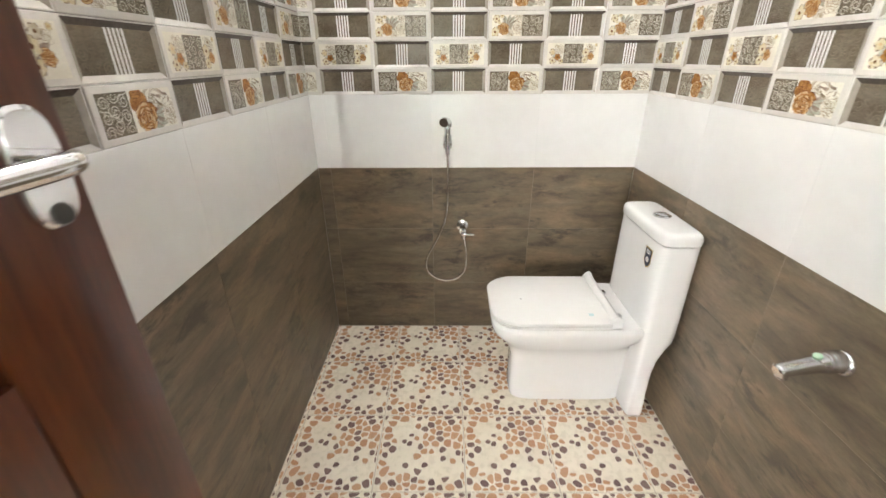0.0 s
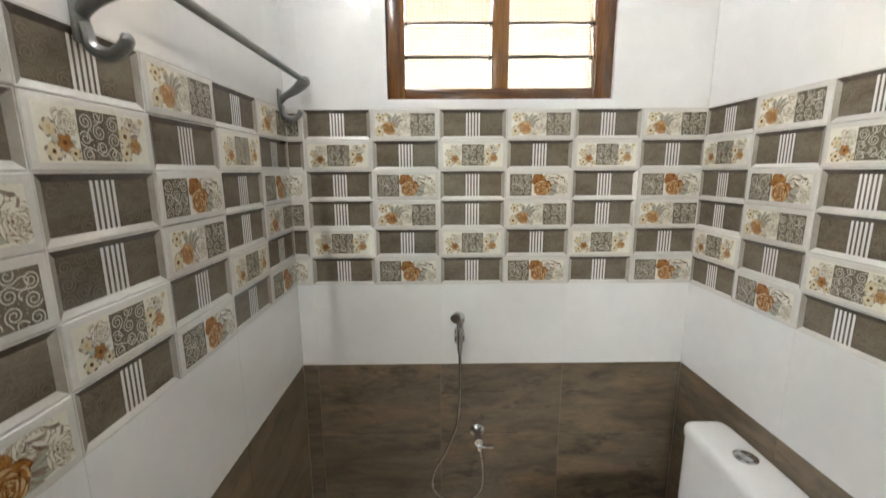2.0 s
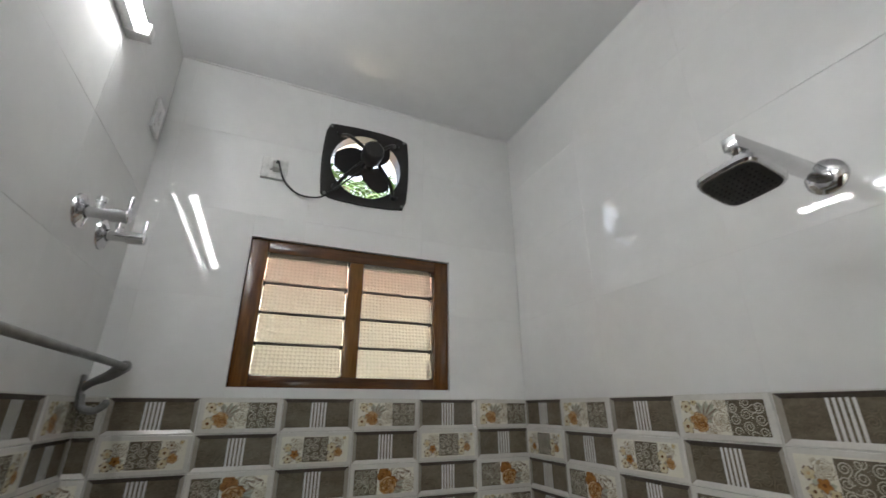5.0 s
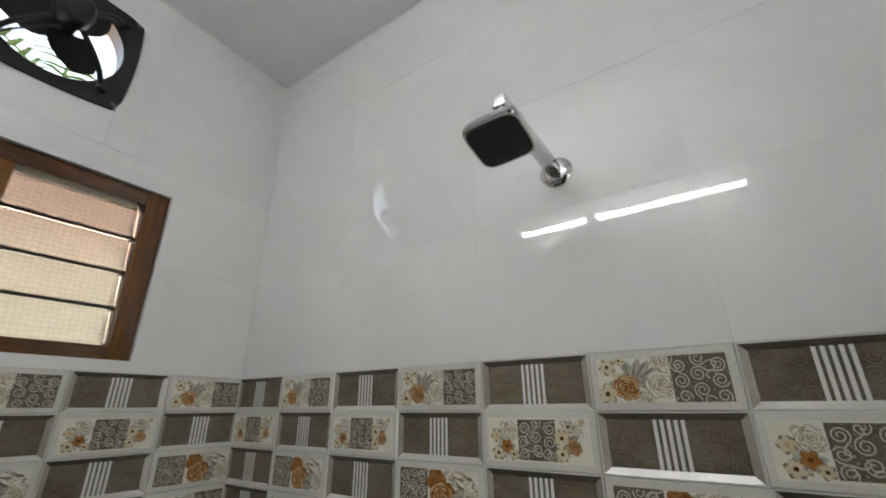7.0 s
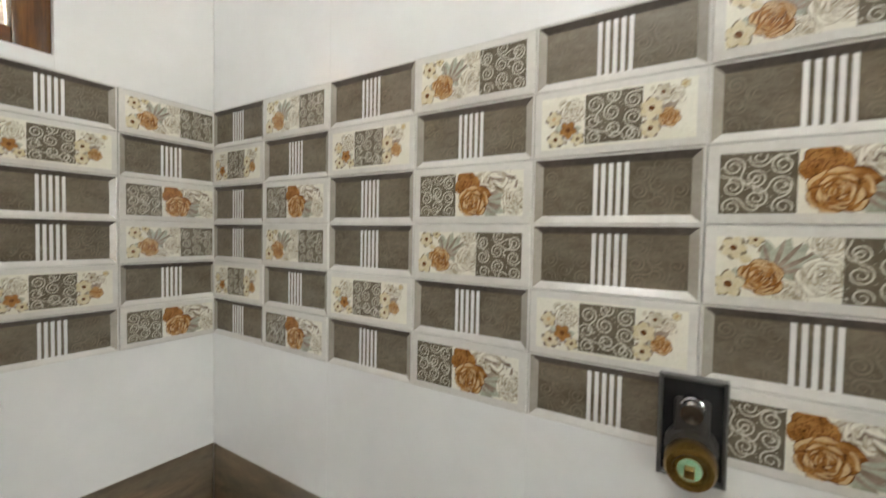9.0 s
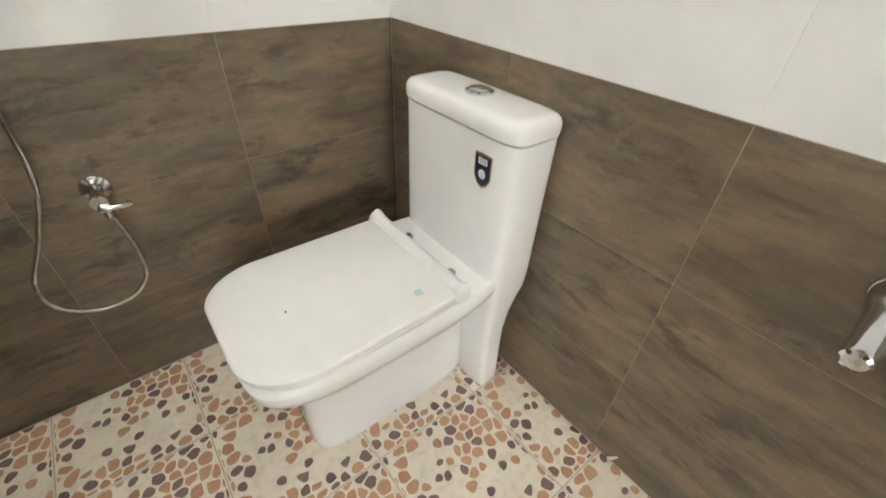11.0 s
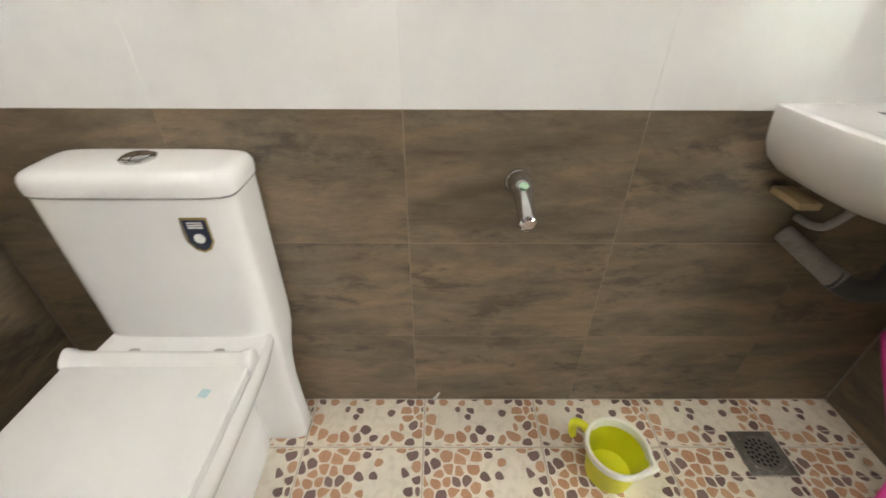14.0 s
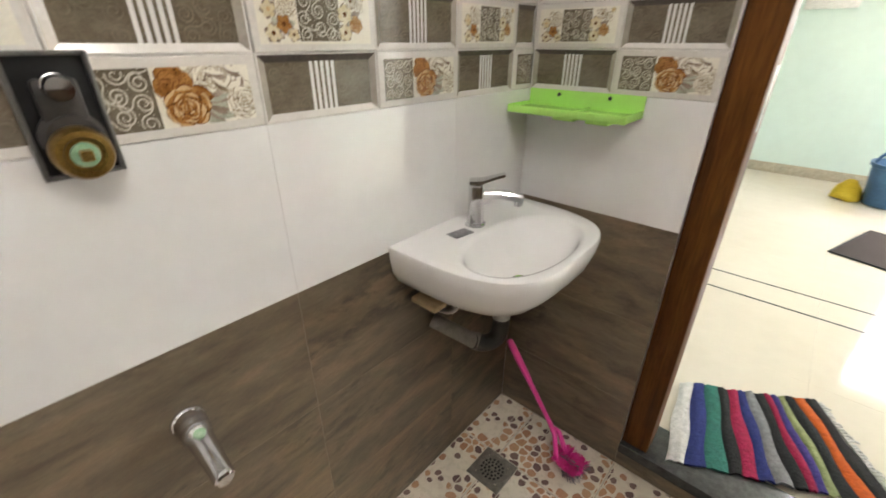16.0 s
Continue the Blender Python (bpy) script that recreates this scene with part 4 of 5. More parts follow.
for x in (-0.075, 0.060):
    part("screw", lathe([(0.0, 0.0), (0.005, 0.0), (0.004, 0.003), (0.0, 0.003)], 12, False, frame_of((x, 0.005, 0.036), (0, 1, 0))), BLACK_STEEL, shelf)

# ---- floor drain ----
drain = thing("floor_drain", "square steel floor drain with a perforated round grate", "drain", pose(DRAIN[0], DRAIN[1], 0.003))
dfr = bmesh.new()
for a, b, c, d in ((-0.060, -0.060, 0.060, -0.040), (-0.060, 0.040, 0.060, 0.060), (-0.060, -0.040, -0.040, 0.040), (0.040, -0.040, 0.060, 0.040)):
    box(a, b, -0.010, c, d, -0.001, 0.001, 1, bm=dfr)
part("drain_frame", dfr, GRATE, drain)
part("drain_well", box(-0.060, -0.060, -0.016, 0.060, 0.060, -0.010), BLACK_PLASTIC, drain)
grate = part("grate", lathe([(0.0, -0.0005), (0.020, -0.0008), (0.040, -0.0012), (0.046, -0.0002), (0.050, 0.0006), (0.052, -0.001)], 36, False), GRATE, drain)
for r, n in ((0.012, 6), (0.024, 12), (0.035, 16)):
    for k in range(n):
        a = 2 * math.pi * k / n
        part("grate_hole", lathe([(0.0, 0.0), (0.0046, 0.0), (0.0041, 0.0007), (0.0, 0.0007)], 8, False, pose(r * math.cos(a), r * math.sin(a), -0.0006 - 0.0006 * r / 0.035)), BLACK_PLASTIC, grate)

# ---- grout drip at the foot of the east wall ----
drip = part("grout_drip", sweep(smooth_path([(XE - 0.002, 1.128, 0.0), (XE - 0.004, 1.124, 0.012), (XE - 0.003, 1.117, 0.026), (XE - 0.002, 1.112, 0.034)], 4), [0.006, 0.006, 0.005, 0.005, 0.005, 0.004, 0.004, 0.004, 0.003, 0.003, 0.002, 0.002, 0.001], 8), WHITE_GROUT, None, "pale grout drip where the brown wall meets the floor")
tagged(drip, category="grout", kind="structure")

# ---- mug ----
mug = thing("bath_mug", "yellow plastic bath mug with a milky rim on the floor", "mug", pose(0.484, 0.688, 0.0, 0, 0, 0))


def mug_ring(r, z, lip=0.0):
    pts = []
    for k in range(40):
        a = 2 * math.pi * k / 40
        d = (a - radians(232) + math.pi) % (2 * math.pi) - math.pi
        rr = r + lip * math.exp(-(d / 0.20) ** 2)
        pts.append((rr * math.cos(a), rr * math.sin(a), z))
    return pts


part("cup", loft([mug_ring(0.052, 0.001), mug_ring(0.056, 0.003), mug_ring(0.063, 0.060), mug_ring(0.069, 0.108, 0.004), mug_ring(0.0675, 0.108, 0.004), mug_ring(0.061, 0.060), mug_ring(0.054, 0.007), mug_ring(0.020, 0.005)], caps=True), YELLOW, mug)
part("rim", loft([mug_ring(0.0700, 0.098, 0.006), mug_ring(0.0760, 0.100, 0.013), mug_ring(0.0775, 0.112, 0.017), mug_ring(0.0750, 0.117, 0.016), mug_ring(0.0680, 0.116, 0.012), mug_ring(0.0655, 0.110, 0.008), mug_ring(0.0655, 0.092, 0.006), mug_ring(0.0700, 0.098, 0.006)], caps=False), RIM_WHITE, mug, "milky white rim with a pouring lip")
hx, hy = math.cos(radians(48)), math.sin(radians(48))
part("handle", sweep(smooth_path([(0.068 * hx, 0.068 * hy, 0.098), (0.092 * hx, 0.092 * hy, 0.108), (0.108 * hx, 0.108 * hy, 0.098), (0.110 * hx, 0.110 * hy, 0.070), (0.104 * hx, 0.104 * hy, 0.048)], 5), [0.010] * 11 + [0.009] * 7 + [0.008] * 3, 12, squash=1.3), YELLOW, mug)

# ---- toilet brush ----
brush = thing("toilet_brush", "pink plastic toilet brush leaning in the wet corner", "brush")
B0, B1 = Vector((0.435, 0.058, 0.085)), Vector((0.655, 0.022, 0.325))
bd = (B1 - B0).normalized()
hp = [B0 + (B1 - B0) * t for t in (0, 0.08, 0.2, 0.35, 0.5, 0.58, 0.66, 0.8, 0.93, 0.985, 1.0)]
part("handle", sweep(hp, [0.0085, 0.0080, 0.0078, 0.0082, 0.0090, 0.0105, 0.0120, 0.0130, 0.0122, 0.0100, 0.0050], 14), PINK, brush)
side = bd.cross(Vector((0, 0, 1))).normalized()
fwd = Vector((bd.x, bd.y, 0)).normalized()
H = Vector((0.350, 0.092, 0.030))
loop = smooth_path([B0 + side * 0.002, B0 - fwd * 0.02 + side * 0.012 - Vector((0, 0, 0.012)), H + side * 0.024 + fwd * 0.030, H + side * 0.030 - fwd * 0.012, H - fwd * 0.042 - Vector((0, 0, 0.012)), H - side * 0.030 - fwd * 0.012, H - side * 0.024 + fwd * 0.030, B0 - fwd * 0.02 - side * 0.012 - Vector((0, 0, 0.012)), B0 - side * 0.002], 6)
part("head_loop", sweep(loop, 0.0085, 10), PINK, brush, "pink oval bow of the brush head")
part("head_core", box(-0.010, -0.038, -0.008, 0.010, 0.034, 0.006, 0.004), GREY_BRISTLE, brush, "dark grey core", Matrix.Translation(H) @ pose(0, 0, 0, 0, 0, math.degrees(math.atan2(-fwd.x, fwd.y))))


def bristles(n, spread, base, length, seed):
    rng = random.Random(seed)
    bm = bmesh.new()
    for _ in range(n):
        u, w = rng.uniform(-1, 1), rng.uniform(-1, 1)
        p = H + fwd * (spread[0] * u) + side * (spread[1] * w) + Vector((0, 0, base))
        d = (side * (spread[2] * (w + rng.uniform(-0.3, 0.3))) + fwd * (0.35 * u + spread[3]) + Vector((0, 0, spread[4] + rng.uniform(-0.2, 0.2)))).normalized()
        q = p + d * length * rng.uniform(0.8, 1.1)
        q.z = max(q.z, 0.002)
        sweep([p, q], [0.0012, 0.0009], 4, bm)
    return bm


part("bristles", bristles(320, (0.036, 0.020, 1.4, -0.1, 0.15), 0.004, 0.030, 3), BRISTLE, brush, "magenta bristles")
part("tip_bristles", bristles(170, (0.018, 0.024, 1.0, -1.2, -0.3), -0.006, 0.045, 4), GREY_BRISTLE, brush, "grey splayed tip bristles")

# ---- door frame, threshold, door leaf ----
door_frame = thing("door_frame", "varnished teak door frame around the open doorway", "door frame", kind="structure")
part("jamb", box(DOOR_X1 - 0.078, YS - 0.120, OUT_Z + 0.012, DOOR_X1 - 0.001, YS - 0.012, DOOR_TOP, 0.004), JAMB_WOOD, door_frame)
part("jamb", box(DOOR_X0 + 0.001, YS - 0.120, OUT_Z + 0.012, DOOR_X0 + 0.078, YS - 0.012, DOOR_TOP, 0.004), JAMB_WOOD, door_frame)
part("head", box(DOOR_X0 + 0.078, YS - 0.120, DOOR_TOP - 0.075, DOOR_X1 - 0.078, YS - 0.012, DOOR_TOP - 0.002, 0.004), WOOD_H, door_frame)
part("strike_plate", box(DOOR_X1 - 0.0795, YS - 0.066, 1.085, DOOR_X1 - 0.0775, YS - 0.040, 1.215, 0.0005, 1), STEEL, door_frame)
sill = part("threshold", box(DOOR_X0, YS - 0.155, OUT_Z - 0.028, DOOR_X1, YS + 0.004, OUT_Z + 0.010, 0.003), GRANITE, None, "dark grey granite door threshold")
tagged(sill, category="threshold", kind="structure")

leaf = thing("door_1", "red-brown panelled wooden door standing open into the bathroom", "door", pose(-0.523, YS - 0.045, 0, 0, 0, 82.5), kind="structure")
L, Z0, Z1, T = 0.690, OUT_Z + 0.022, DOOR_TOP - 0.082, 0.034
for a, b, c, d in ((0.0, Z0, 0.105, Z1), (L - 0.105, Z0, L, Z1)):
    part("stile", box(a, 0, b, c, T, d, 0.003), DOOR_WOOD, leaf)
for a, b in ((Z0, Z0 + 0.20), (0.93, 1.06), (Z1 - 0.12, Z1)):
    part("rail", box(0.105, 0.0005, a, L - 0.105, T - 0.0005, b, 0.003), DOOR_WOOD, leaf)
for a, b in ((Z0 + 0.20, 0.93), (1.06, Z1 - 0.12)):
    part("panel", loft([[(x0, y, z0), (x1, y, z0), (x1, y, z1), (x0, y, z1)] for x0, x1, z0, z1, y in ((0.105, L - 0.105, a, b, 0.009), (0.118, L - 0.118, a + 0.013, b - 0.013, 0.012), (0.150, L - 0.150, a + 0.045, b - 0.045, 0.004))], True), DOOR_WOOD, leaf)
    part("panel", loft([[(x0, y, z0), (x1, y, z0), (x1, y, z1), (x0, y, z1)] for x0, x1, z0, z1, y in ((0.105, L - 0.105, a, b, T - 0.009), (0.118, L - 0.118, a + 0.013, b - 0.013, T - 0.012), (0.150, L - 0.150, a + 0.045, b - 0.045, T - 0.004))], True), DOOR_WOOD, leaf)
for face in (-1, 1):
    y0 = 0.0 if face < 0 else T
    hd = part("door_handle", loft([[(L - 0.034 + x * k, y0 + face * d, 1.205 + z * k) for x, z in [(q[0], q[1]) for q in superring(0, 0, 0, 0.020, 0.046, 3.0, 32)]] for d, k in ((0.0, 1.0), (0.006, 1.0), (0.009, 0.93))]), CHROME, leaf, "satin chrome lever handle on a long plate")
    part("lever", sweep(smooth_path([(L - 0.034, y0 + face * 0.006, 1.212), (L - 0.034, y0 + face * 0.034, 1.212), (L - 0.046, y0 + face * 0.043, 1.212), (L - 0.085, y0 + face * 0.043, 1.211), (L - 0.150, y0 + face * 0.041, 1.209)], 5), [0.0085] * 6 + [0.009] * 5 + [0.009] * 8 + [0.0085, 0.007], 14), CHROME, hd)
    part("keyhole", lathe([(0.0, 0.0), (0.009, 0.0), (0.008, 0.002), (0.0, 0.002)], 16, False, frame_of((L - 0.034, y0 + face * 0.009, 1.170), (0, face, 0))), DARK_PIPE, hd)

# ---- bedroom beyond the door ----
BX0, BX1, BY0, BY1 = -2.60, 1.90, -4.20, YS - 0.12
bed_floor = part("bedroom_floor", box(BX0 - 0.1, BY0 - 0.1, OUT_Z - 0.3, BX1 + 0.1, YS - 0.150, OUT_Z - 0.003), GROUT, None, "glossy cream tiled bedroom floor", smooth=0)
tagged(bed_floor, category="floor", kind="structure")
for k in range(8):
    for j in range(7):
        x0, y1 = BX0 + 0.6 * k, YS - 0.152 - 0.6 * j
        x1, y0 = min(x0 + 0.6, BX1), max(y1 - 0.6, BY0)
        if x1 - x0 > 0.01 and y1 - y0 > 0.01:
            part("vitrified_tile", box(x0 + 0.00015, y0 + 0.00015, OUT_Z - 0.01, x1 - 0.00015, y1 - 0.00015, OUT_Z, 0.0005, 1), BED_TILE, bed_floor, smooth=0)
for y in (-1.345, -1.560):
    part("inlay_strip", box(BX0, y - 0.007, OUT_Z - 0.002, BX1, y + 0.007, OUT_Z + 0.0006), GRANITE, bed_floor, "thin black inlay line", smooth=0)


def mint_wall(name, b, label):
    bm = bmesh.new()
    for q in b:
        box(*q, bm=bm)
    return tagged(part(name, bm, MINT, None, label, smooth=0), category="wall", kind="structure")


TOPZ = ZC
# the openings in far and west wall are added, out of view, for the fill lamps
mint_wall("wall_bedroom_far", [(BX0 - 0.1, BY0 - 0.12, -0.1, -2.30, BY0, TOPZ), (-0.90, BY0 - 0.12, -0.1, BX1 + 0.1, BY0, TOPZ), (-2.30, BY0 - 0.12, -0.1, -0.90, BY0, 0.90), (-2.30, BY0 - 0.12, 2.10, -0.90, BY0, TOPZ)], "pale mint painted bedroom wall with an added opening for a fill lamp")
mint_wall("wall_bedroom_side", [(BX1, BY0, -0.1, BX1 + 0.12, BY1 + 0.12, TOPZ)], "pale mint painted side wall")
mint_wall("wall_bedroom_west", [(BX0 - 0.12, BY0, -0.1, BX0, -4.10, TOPZ), (BX0 - 0.12, -2.50, -0.1, BX0, BY1 + 0.12, TOPZ), (BX0 - 0.12, -4.10, -0.1, BX0, -2.50, 0.90), (BX0 - 0.12, -4.10, 2.10, BX0, -2.50, TOPZ)], "unseen pale mint painted wall with an added opening for a fill lamp")
mint_wall("wall_bedroom_near", [(BX0, BY1 - 0.004, -0.1, DOOR_X0 - 0.001, BY1 + 0.02, TOPZ), (DOOR_X1 + 0.001, BY1 - 0.004, -0.1, BX1, BY1 + 0.02, TOPZ), (DOOR_X0 - 0.001, BY1 - 0.004, DOOR_TOP, DOOR_X1 + 0.001, BY1 + 0.02, TOPZ)], "pale mint painted wall beside the doorway")
tagged(part("bedroom_ceiling", box(BX0 - 0.12, BY0 - 0.12, TOPZ, BX1 + 0.12, BY1, TOPZ + 0.14), CEIL_PAINT, None, "white painted bedroom ceiling", smooth=0), category="ceiling", kind="structure")
tagged(part("baseboard", box(BX0, BY0, OUT_Z, BX1, BY0 + 0.010, OUT_Z + 0.095, 0.002), SKIRTING, None, "beige tile skirting along the mint wall"), category="skirting", kind="structure")

board = thing("switchboard", "white boxed switchboard high on the mint wall", "switchboard", pose(0.30, BY0, 1.66))
part("board_box", box(-0.18, 0.0, -0.15, 0.18, 0.045, 0.15, 0.006), WHITE_PLASTIC, board)
part("board_cover", box(-0.165, 0.045, -0.135, 0.165, 0.056, 0.135, 0.004), WHITE_PLASTIC, board, "flat white cover")

# rag rug
RUG_A, RUG_B, RUG_L = Vector((0.172, -0.442)), Vector((0.116, -0.060)), 0.49
rug = thing("rag_rug", "multicoloured striped rag rug with a pale fringe at the doorway", "rug")
ax = (RUG_B - RUG_A)
across = ax.normalized()
along, lean = Vector((-0.80, -0.46)), Vector((-0.30, -0.08))
stripe_cols = [("white", (0.74, 0.72, 0.70), 0.052), ("blue", (0.02, 0.035, 0.20), 0.050), ("teal", (0.03, 0.19, 0.15), 0.050), ("black", (0.012, 0.012, 0.013), 0.036), ("crimson", (0.42, 0.012, 0.075), 0.040), ("blue", (0.02, 0.035, 0.20), 0.034),
               ("grey", (0.27, 0.27, 0.28), 0.036), ("black", (0.012, 0.012, 0.013), 0.034), ("crimson", (0.42, 0.012, 0.075), 0.024), ("violet", (0.06, 0.045, 0.25), 0.026), ("green", (0.33, 0.38, 0.17), 0.026), ("black", (0.012, 0.012, 0.013), 0.040),
               ("orange", (0.72, 0.13, 0.012), 0.036), ("black", (0.012, 0.012, 0.013), 0.042)]
rag = {}
for nm, c, _ in stripe_cols:
    if nm not in rag:
        rag[nm] = surf(nm + " rag weave", tuple(v * 0.75 for v in c), tuple(min(1, v * 1.15) for v in c), 60, 0.95, bumps=0.9, bscale=140, dist=0.004, fine=0.45)
total = sum(q[2] for q in stripe_cols)
pos, rng = 0.0, random.Random(11)
for nm, c, w in stripe_cols:
    w *= RUG_L / total
    rows = []
    for i in range(25):
        t = i / 24
        wob0, wob1 = 0.004 * math.sin(t * 9 + pos * 40), 0.004 * math.sin(t * 9 + (pos + w) * 40)
        row = []
        for j in range(5):
            u = pos + wob0 + (w + wob1 - wob0) * j / 4
            ext = 0.006 * rng.uniform(-1, 1) if i in (0, 24) else 0
            p = RUG_A + ax * t + (along + lean * t) * u + across * ext
            row.append((p.x, p.y, OUT_Z + 0.0135 + (0.004 if 0 < j < 4 else 0.0) + rng.uniform(-0.0012, 0.0012) + 0.006 * max(0.0, math.sin(u * 17 + t * 3))))
        rows.append(row)
    bm = loft(rows, False, False)
    edge = [r[0] for r in rows] + rows[-1][1:] + [r[-1] for r in rows[::-1]][1:] + rows[0][::-1][1:-1]
    loft([edge, [(x, y, OUT_Z + 0.0112) for x, y, z in edge]], False, True, bm)
    part("rug_stripe", bm, rag[nm], rug, nm + " woven rag stripe", smooth=60)
    pos += w
fr = bmesh.new()
for i in range(34):
    t = (i + 0.5) / 34
    p = RUG_A + ax * t + (along + lean * t) * pos
    q = p + along * rng.uniform(0.02, 0.045) + across * rng.uniform(-0.01, 0.01)
    sweep([(p.x, p.y, OUT_Z + 0.013), ((p.x + q.x) / 2, (p.y + q.y) / 2, OUT_Z + 0.016), (q.x, q.y, OUT_Z + 0.004)], [0.006, 0.005, 0.003], 6, fr)
part("fringe", fr, rag["white"], rug, "pale rag fringe")

mat_c, mat_u, mat_v = Vector((-0.21, -2.282)), Vector((-0.254, 0.088)).normalized() * 0.62, Vector((-0.233, -0.69)).normalized() * 0.62
dm = thing("floor_mat", "dark brown woven floor mat on the cream tiles", "mat")
corners = [mat_c, mat_c + mat_u, mat_c + mat_u + mat_v, mat_c + mat_v]
part("mat_body", loft([[(p.x, p.y, z) for p in corners] for z in (OUT_Z + 0.0005, OUT_Z + 0.009)]), DARK_MAT, dm)
bd_ = bmesh.new()
for p, q in zip(corners, corners[1:] + corners[:1]):
    sweep([(p.x, p.y, OUT_Z + 0.006), (q.x, q.y, OUT_Z + 0.006)], 0.007, 6, bd_)
part("mat_binding", bd_, BLACK_PLASTIC, dm, "black bound edge")

bin_ = thing("laundry_tub", "blue plastic tub with a handle by the mint wall", "tub", pose(-0.53, -3.66, OUT_Z))
part("tub_body", loft([superring(0, 0, z, r, r, 2.4, 32) for z, r in ((0.0, 0.15), (0.01, 0.16), (0.20, 0.185), (0.30, 0.195), (0.305, 0.21), (0.33, 0.21), (0.33, 0.19), (0.02, 0.145))]), BAG_BLUE, bin_)
part("tub_handle", sweep(smooth_path([(-0.19, 0, 0.30), (-0.14, 0.02, 0.40), (0, 0.03, 0.44), (0.14, 0.02, 0.40), (0.19, 0, 0.30)], 6), 0.012, 10), BAG_BLUE, bin_)
cloth = thing("yellow_cloth", "crumpled yellow cloth beside the blue tub", "cloth", pose(-0.27, -3.66, OUT_Z))
cb = lathe([(0.0, 0.0), (0.10, 0.0), (0.105, 0.03), (0.07, 0.10), (0.03, 0.15), (0.0, 0.155)], 26, False)
for v in cb.verts:
    v.co += noise.noise_vector(v.co * 14) * 0.022
    v.co.z = max(v.co.z, 0.0)
part("cloth_heap", cb, BAG_YELLOW, cloth)

# ---- outside the window ----
tagged(part("ground", loft([[(-300, -300, -0.32), (300, -300, -0.32), (300, 300, -0.32), (-300, 300, -0.32)], [(-300, -300, -0.31), (300, -300, -0.31), (300, 300, -0.31), (-300, 300, -0.31)]]), EARTH, None, "bare earth ground outside the house", smooth=0), category="ground", kind="structure")
yard = part("yard_wall", box(-6, 3.55, 2.47, 6, 3.72, 2.86, 0.01), PEACH, None, "peach painted yard wall facing the bathroom window")
tagged(yard, category="wall", kind="structure")
part("lower_wall", box(-6, 3.54, -0.31, 6, 3.72, 2.469, 0.01), CREAM_WALL, yard, "cream painted lower wall")
part("coping", box(-6, 3.51, 2.862, 6, 3.76, 2.92, 0.01), PLASTER, yard)


def palm(m, height, seed):
    rng = random.Random(seed)
    t = thing("palm_tree", "green feathery palm tree outside the window", "tree", m, "palms outside")
    tr = smooth_path([(0, 0, 0), (0.06, 0.02, height * 0.4), (0.02, 0.06, height * 0.75), (0.0, 0.05, height)], 7)
    part("trunk", sweep(tr, [0.16 - 0.08 * k / (len(tr) - 1) + 0.008 * (k % 2) for k in range(len(tr))], 12), BARK, t)
    crown = bmesh.new()
    for f in range(22):
        a = f * 2.4 + rng.uniform(-0.2, 0.2)
        rise, ln = rng.uniform(-0.1, 1.1), rng.uniform(1.3, 2.0)
        d = Vector((math.cos(a), math.sin(a), 0))
        pts = [Vector((0, 0.05, height)) + d * (ln * s) + Vector((0, 0, rise * s * ln * 0.8 - 0.75 * ln * s * s)) for s in [k / 14 for k in range(15)]]
        sweep(pts, [0.018 - 0.001 * k for k in range(15)], 4, crown)
        for k in range(2, 15):
            up = (pts[k] - pts[k - 1]).normalized()
            sd = up.cross(Vector((0, 0, 1))).normalized()
            for s in (-1, 1):
                l = 0.42 * math.sin(math.pi * (k / 16 + 0.05)) * rng.uniform(0.8, 1.15)
                e = pts[k] + sd * (s * l * 0.85) + up * (l * 0.45) - Vector((0, 0, l * rng.uniform(0.15, 0.5)))
                mid = (pts[k] + e) / 2 + Vector((0, 0, 0.03))
                w = up * 0.022
                vs = [crown.verts.new(p) for p in (pts[k] - w, mid - w, e, mid + w, pts[k] + w)]
                crown.faces.new(vs)
    part("crown", crown, LEAF, t, "feathery fronds", smooth=0)
    return t


palm_a = palm(pose(0.55, 6.6, -0.31), 5.35, 5)
copy_thing(palm_a, pose(1.9, 7.6, -0.31, 0, 0, 130))
copy_thing(palm_a, pose(-1.5, 8.0, -0.61, 0, 0, 40))

# ---- wall tiles: plain ones ----


def plate(w, h, t=0.0075, ch=0.0004):
    """A tile: local x to the right, z up, face at y = 0."""
    bm = bmesh.new()
    back = [bm.verts.new(p) for p in ((0, t, 0), (w, t, 0), (w, t, h), (0, t, h))]
    rim = [bm.verts.new(p) for p in ((0, ch * 0.7, 0), (w, ch * 0.7, 0), (w, ch * 0.7, h), (0, ch * 0.7, h))]
    face = [bm.verts.new(p) for p in ((ch, 0, ch), (w - ch, 0, ch), (w - ch, 0, h - ch), (ch, 0, h - ch))]
    for a, b in ((back, rim), (rim, face)):
        for k in range(4):
            bm.faces.new((a[k], a[(k + 1) % 4], b[(k + 1) % 4], b[k]))
    bm.faces.new(face)
    return bm


plate_cache = {}


def lay(parent, mat, x0, z0, x1, z1):
    GAP = 0.00025 if mat is WHITE_TILE else 0.0009
    w, h = round(x1 - x0 - 2 * GAP, 4), round(z1 - z0 - 2 * GAP, 4)
    if w < 0.004 or h < 0.004:
        return
    key = (mat.name, w, h)
    if key not in plate_cache:
        plate_cache[key] = mesh_of(plate(w, h), mat, "tile", 0)
    ob = new("tile", plate_cache[key])
    ob.parent = parent
    ob.matrix_basis = pose(x0 + GAP, random.uniform(-0.0003, 0.0003), z0 + GAP)


